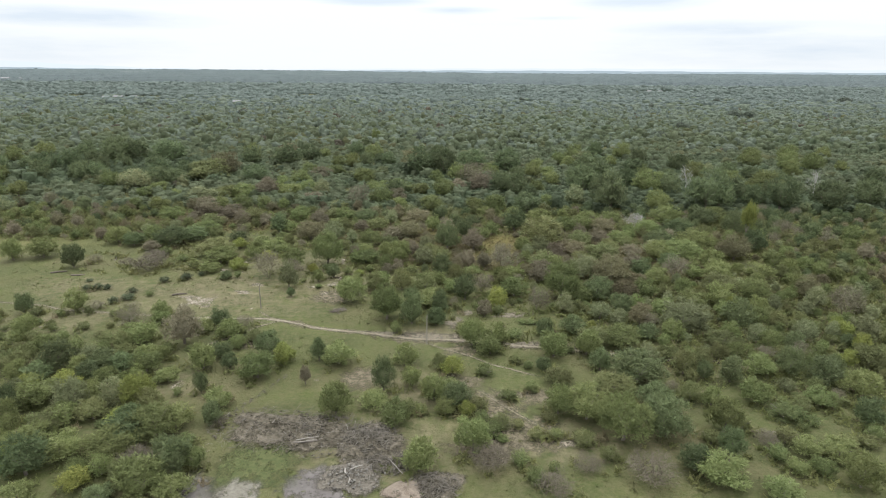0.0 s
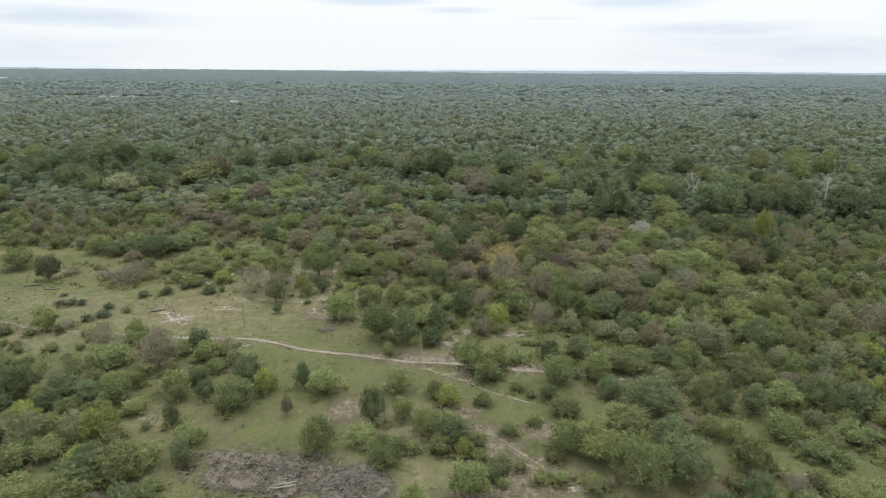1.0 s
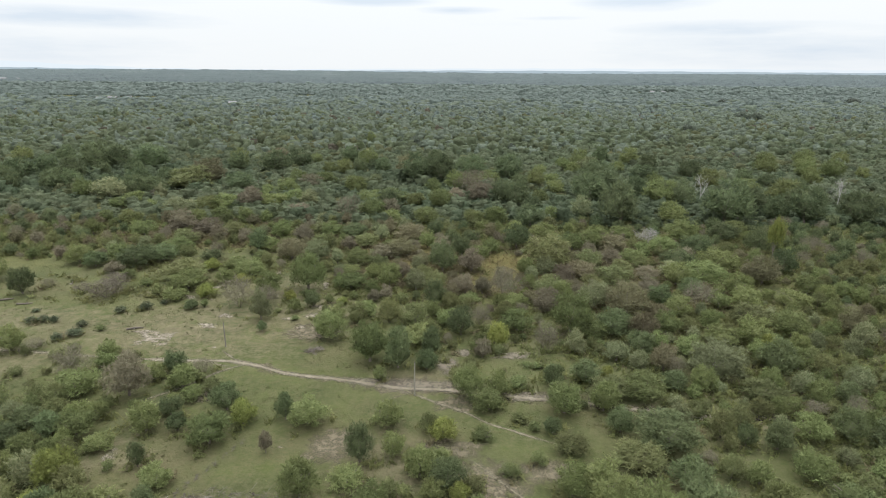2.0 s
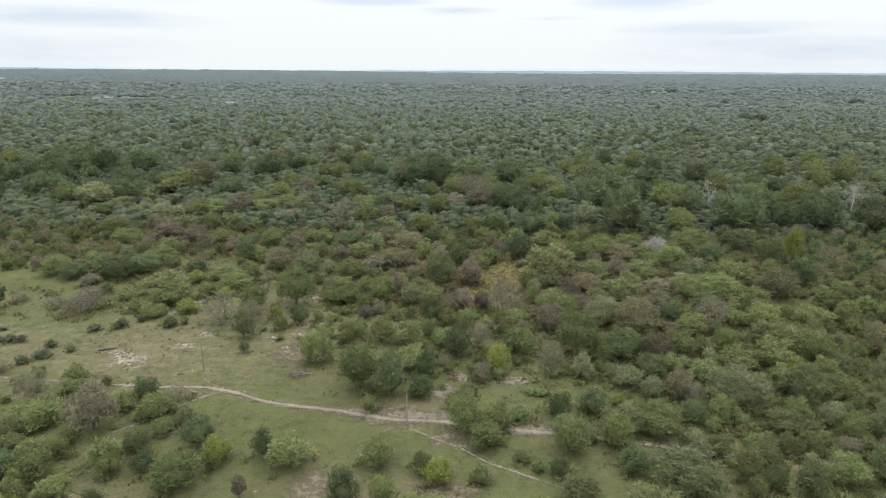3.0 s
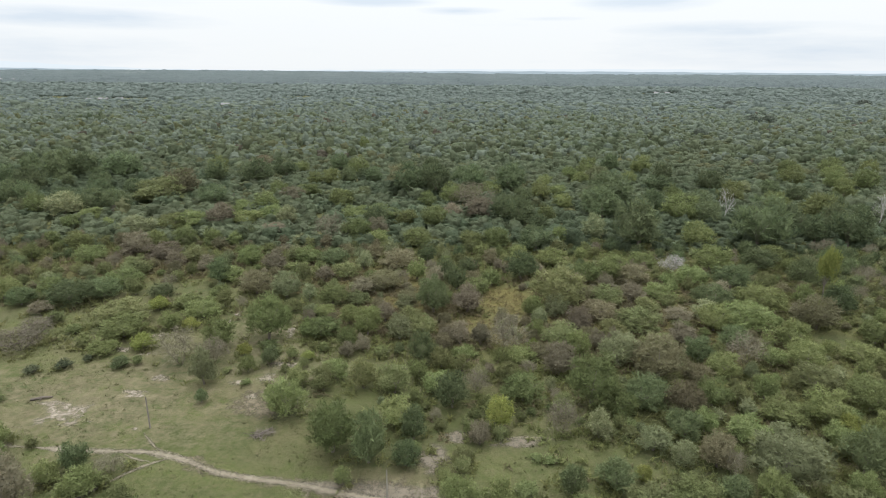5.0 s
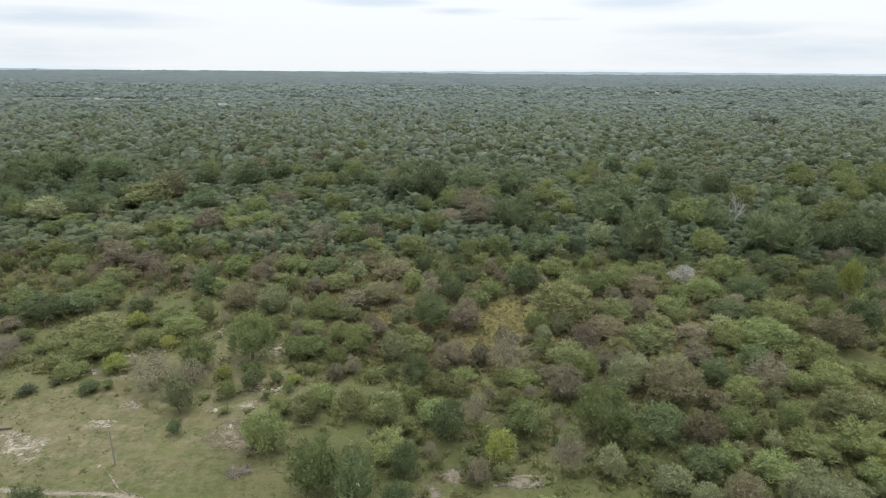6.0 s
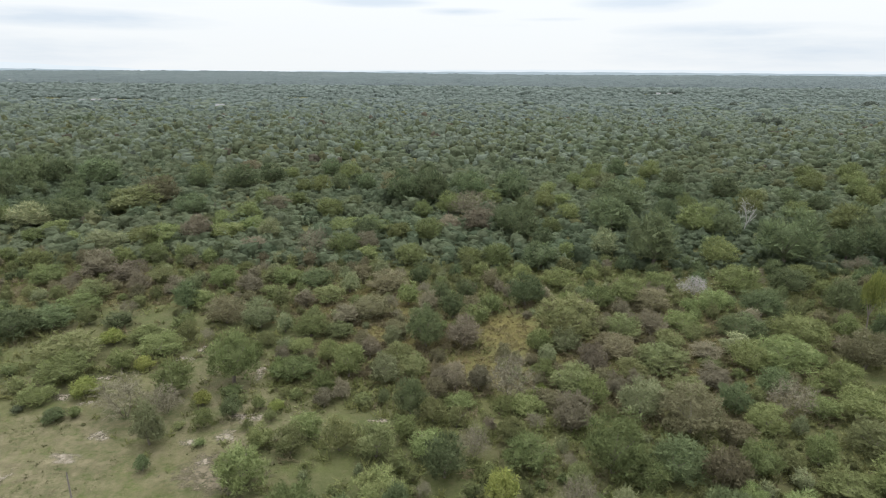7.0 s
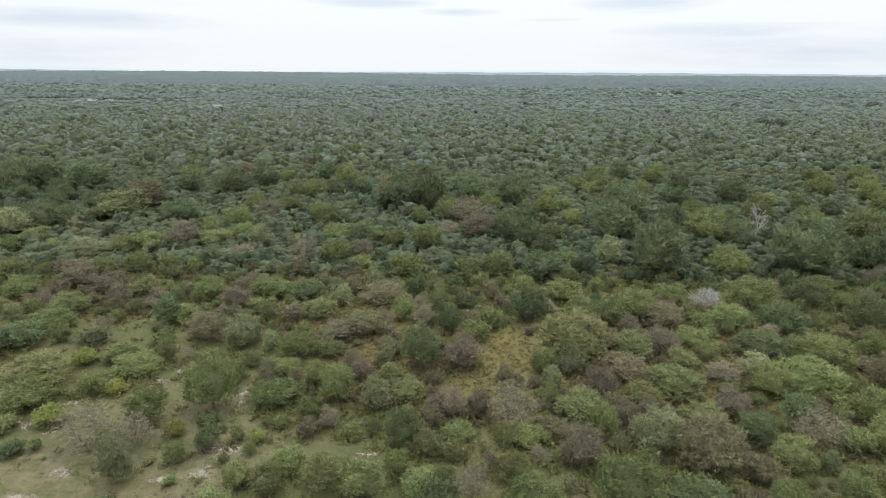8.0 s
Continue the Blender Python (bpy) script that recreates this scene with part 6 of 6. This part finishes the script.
def log(x0, y0, x1, y1, lift, thick, mat, label, name="fallen_log", forks=2, seed=0):
    """A fallen trunk with a bend, stubs of branches and a broken end."""
    rng = np.random.default_rng(seed)
    a, b = np.array((x0, y0, float(lay(x0, y0)) + lift)), np.array((x1, y1, float(lay(x1, y1)) + lift + 0.1))
    m = (a + b) / 2 + rng.normal(size=3) * np.array((0.1, 0.1, 0.04))
    v, f = [], []
    limb(v, f, a, m, thick, thick * 0.85, 7)
    limb(v, f, m, b, thick * 0.85, thick * 0.5, 7)
    for _ in range(forks):
        q = a + (b - a) * rng.uniform(0.4, 0.95)
        limb(v, f, q, q + np.array((rng.normal() * 0.5, rng.normal() * 0.5, rng.uniform(0.1, 0.4))) , thick * 0.45, thick * 0.15, 5)
    k = len(v)
    v.append(tuple(a - (m - a) * 0.03))
    f += [(i, (i + 1) % 7, k, k) for i in range(7)]
    me = bpy.data.meshes.new(name)
    me.from_pydata(v, [], [tuple(dict.fromkeys(q)) for q in f])
    me.materials.append(mat)
    return tagged(new(name, me), label, "log")


sticks("fallen_branches", ((-18.8, 101.5, 1.5, 0.9, 0.35),), 60, CHARRED, "dark grey heap of fallen branches in open grass", 55, (0.6, 1.8), (0.02, 0.05))

PALE_LOG = "pale barkless log lying on the brush heap"
log(-16.9, 60.6, -14.3, 61.3, 0.85, 0.065, GREY_WOOD, PALE_LOG, seed=1)
log(-16.6, 60.2, -14.6, 60.8, 0.82, 0.055, GREY_WOOD, PALE_LOG, seed=2)
log(-17.2, 60.5, -13.8, 61.3, 0.6, 0.10, DEAD_WOOD, "dark weathered log lying on the brush heap", seed=3)
log(-9.6, 55.4, -8.3, 56.1, 0.75, 0.09, GREY_WOOD, "short whitish piece of timber on the rubble", forks=0, seed=4)
log(-10.2, 55.6, -9.9, 54.6, 0.65, 0.12, GREY_WOOD, "short whitish piece of timber on the rubble", forks=0, seed=5)
log(-9.6, 54.4, -9.5, 53.2, 0.55, 0.13, GREY_WOOD, "short whitish piece of timber on the rubble", forks=0, seed=6)
log(-5.4, 57.6, -3.7, 55.0, 0.5, 0.05, GREY_WOOD, "forked pale dead branch beside the brush heap", forks=3, seed=7)
log(-27.7, 65.6, -27.1, 67.2, 0.25, 0.05, GREY_WOOD, "pale dead branch at the edge of the heap", forks=1, seed=8)
log(-20.8, 64.2, -20.3, 65.4, 0.8, 0.035, GREY_WOOD, "pale dead branch at the edge of the heap", forks=1, seed=9)
log(-19.7, 101.0, -18.0, 102.8, 0.14, 0.16, CHARRED, "dark fallen log in open grass", forks=3, seed=10)
log(-53.2, 109.2, -50.5, 109.8, 0.12, 0.2, CHARRED, "dark fallen log beside bare sand", forks=2, seed=11)
log(-85.0, 121.2, -82.0, 122.3, 0.12, 0.2, CHARRED, "dark fallen log in open grass", forks=1, seed=12)
log(-79.8, 120.0, -77.0, 120.4, 0.12, 0.17, CHARRED, "dark fallen log in open grass", forks=1, seed=13)
log(-76.5, 131.5, -76.2, 131.6, 0.0, 0.22, DEAD_WOOD, "dark broken stump standing in the grass", "tree_stump", 2, 14)


# ---- poles ----
def pole(x, y, high, lean, mat, label):
    """A slim wooden pole with a steel band and a pin insulator at its top."""
    root = tagged(new("utility_pole"), label, "pole", group="poles in the clearing")
    root.matrix_basis = pose(x, y, float(lay(x, y)), lean, 0, 20)
    for name, pieces, coat in (("shaft", (((0, 0, -0.3), (0, 0, high), 0.10, 0.07),), mat),
                                ("band", (((0, 0, high - 0.45), (0, 0, high - 0.35), 0.085, 0.085),), DEAD_WOOD),
                                ("insulator", (((0, 0, high), (0, 0, high + 0.12), 0.03, 0.045), ((0, 0, high + 0.12), (0, 0, high + 0.2), 0.045, 0.015)), STONE)):
        v, f = [], []
        for a, b, ra, rb in pieces:
            limb(v, f, a, b, ra, rb, 8)
        part(name, mesh_of(name, v, f, coat), root)
    return root


POLE_WOOD = twig_material("pale_pole_wood", (0.15, 0.138, 0.115), (0.18, 0.168, 0.145))
pole(-1.9, 88.4, 5.2, 1.0, POLE_WOOD, "slim pale wooden pole beside the sandy track")
pole(-33.6, 102.8, 4.3, -1.0, DEAD_WOOD, "slim grey wooden pole in open grass")


# ---- far houses among the trees ----
WALLS = earth_material("pale_house_wall", (0.14, 0.134, 0.124), (0.19, 0.182, 0.17), 0.4)
ROOFING = earth_material("pale_sheet_roof", (0.13, 0.13, 0.13), (0.18, 0.18, 0.18), 0.5, 0.5)


def house(x, y, wide, deep, high, turn):
    """A low far house: walls with a dark doorway set in, and a gabled sheet roof."""
    root = tagged(new("house"), "low pale far house with a sheet roof among trees", "house", group="far houses")
    root.matrix_basis = pose(x, y, float(lay(x, y)) - 0.3, 0, 0, turn)
    bm = bmesh.new()
    bmesh.ops.create_cube(bm, size=1)
    for q in bm.verts:
        q.co = Vector((q.co.x * wide, q.co.y * deep, (q.co.z + 0.5) * (high + 1.5) - 1.5))
    me = bpy.data.meshes.new("wall")
    bm.to_mesh(me)
    bm.free()
    me.materials.append(WALLS)
    part("wall", me, root)
    w, d, e = wide / 2 + 0.4, deep / 2 + 0.5, high
    v = [(-w, -d, e), (w, -d, e), (w, d, e), (-w, d, e), (-w, 0, e + deep * 0.3), (w, 0, e + deep * 0.3)]
    part("roof", mesh_of("roof", v, [(0, 1, 5, 4), (2, 3, 4, 5), (0, 4, 3, 3), (1, 2, 5, 5)][:2], ROOFING), root)
    part("gable", mesh_of("gable", v, [(0, 4, 3), (1, 2, 5)], WALLS), root)
    part("door", mesh_of("door", [(-0.5, -deep / 2 - 0.03, 0), (0.5, -deep / 2 - 0.03, 0), (0.5, -deep / 2 - 0.03, 2.0), (-0.5, -deep / 2 - 0.03, 2.0)], [(0, 1, 2, 3)], BARK), root)
    return root


for row in ((-455, 822, 9, 6, 3.2, 10), (-447, 838, 12, 6, 3.4, -5), (-433, 852, 8, 6, 3.2, 20), (410, 1205, 8, 6, 4.0, 0), (428, 1196, 9, 6, 4.0, 15), (-1310, 1835, 22, 10, 6.0, 5),
            (-1280, 1850, 16, 9, 5.0, -5), (-252, 744, 9, 6, 3.2, 8)):
    house(*row)
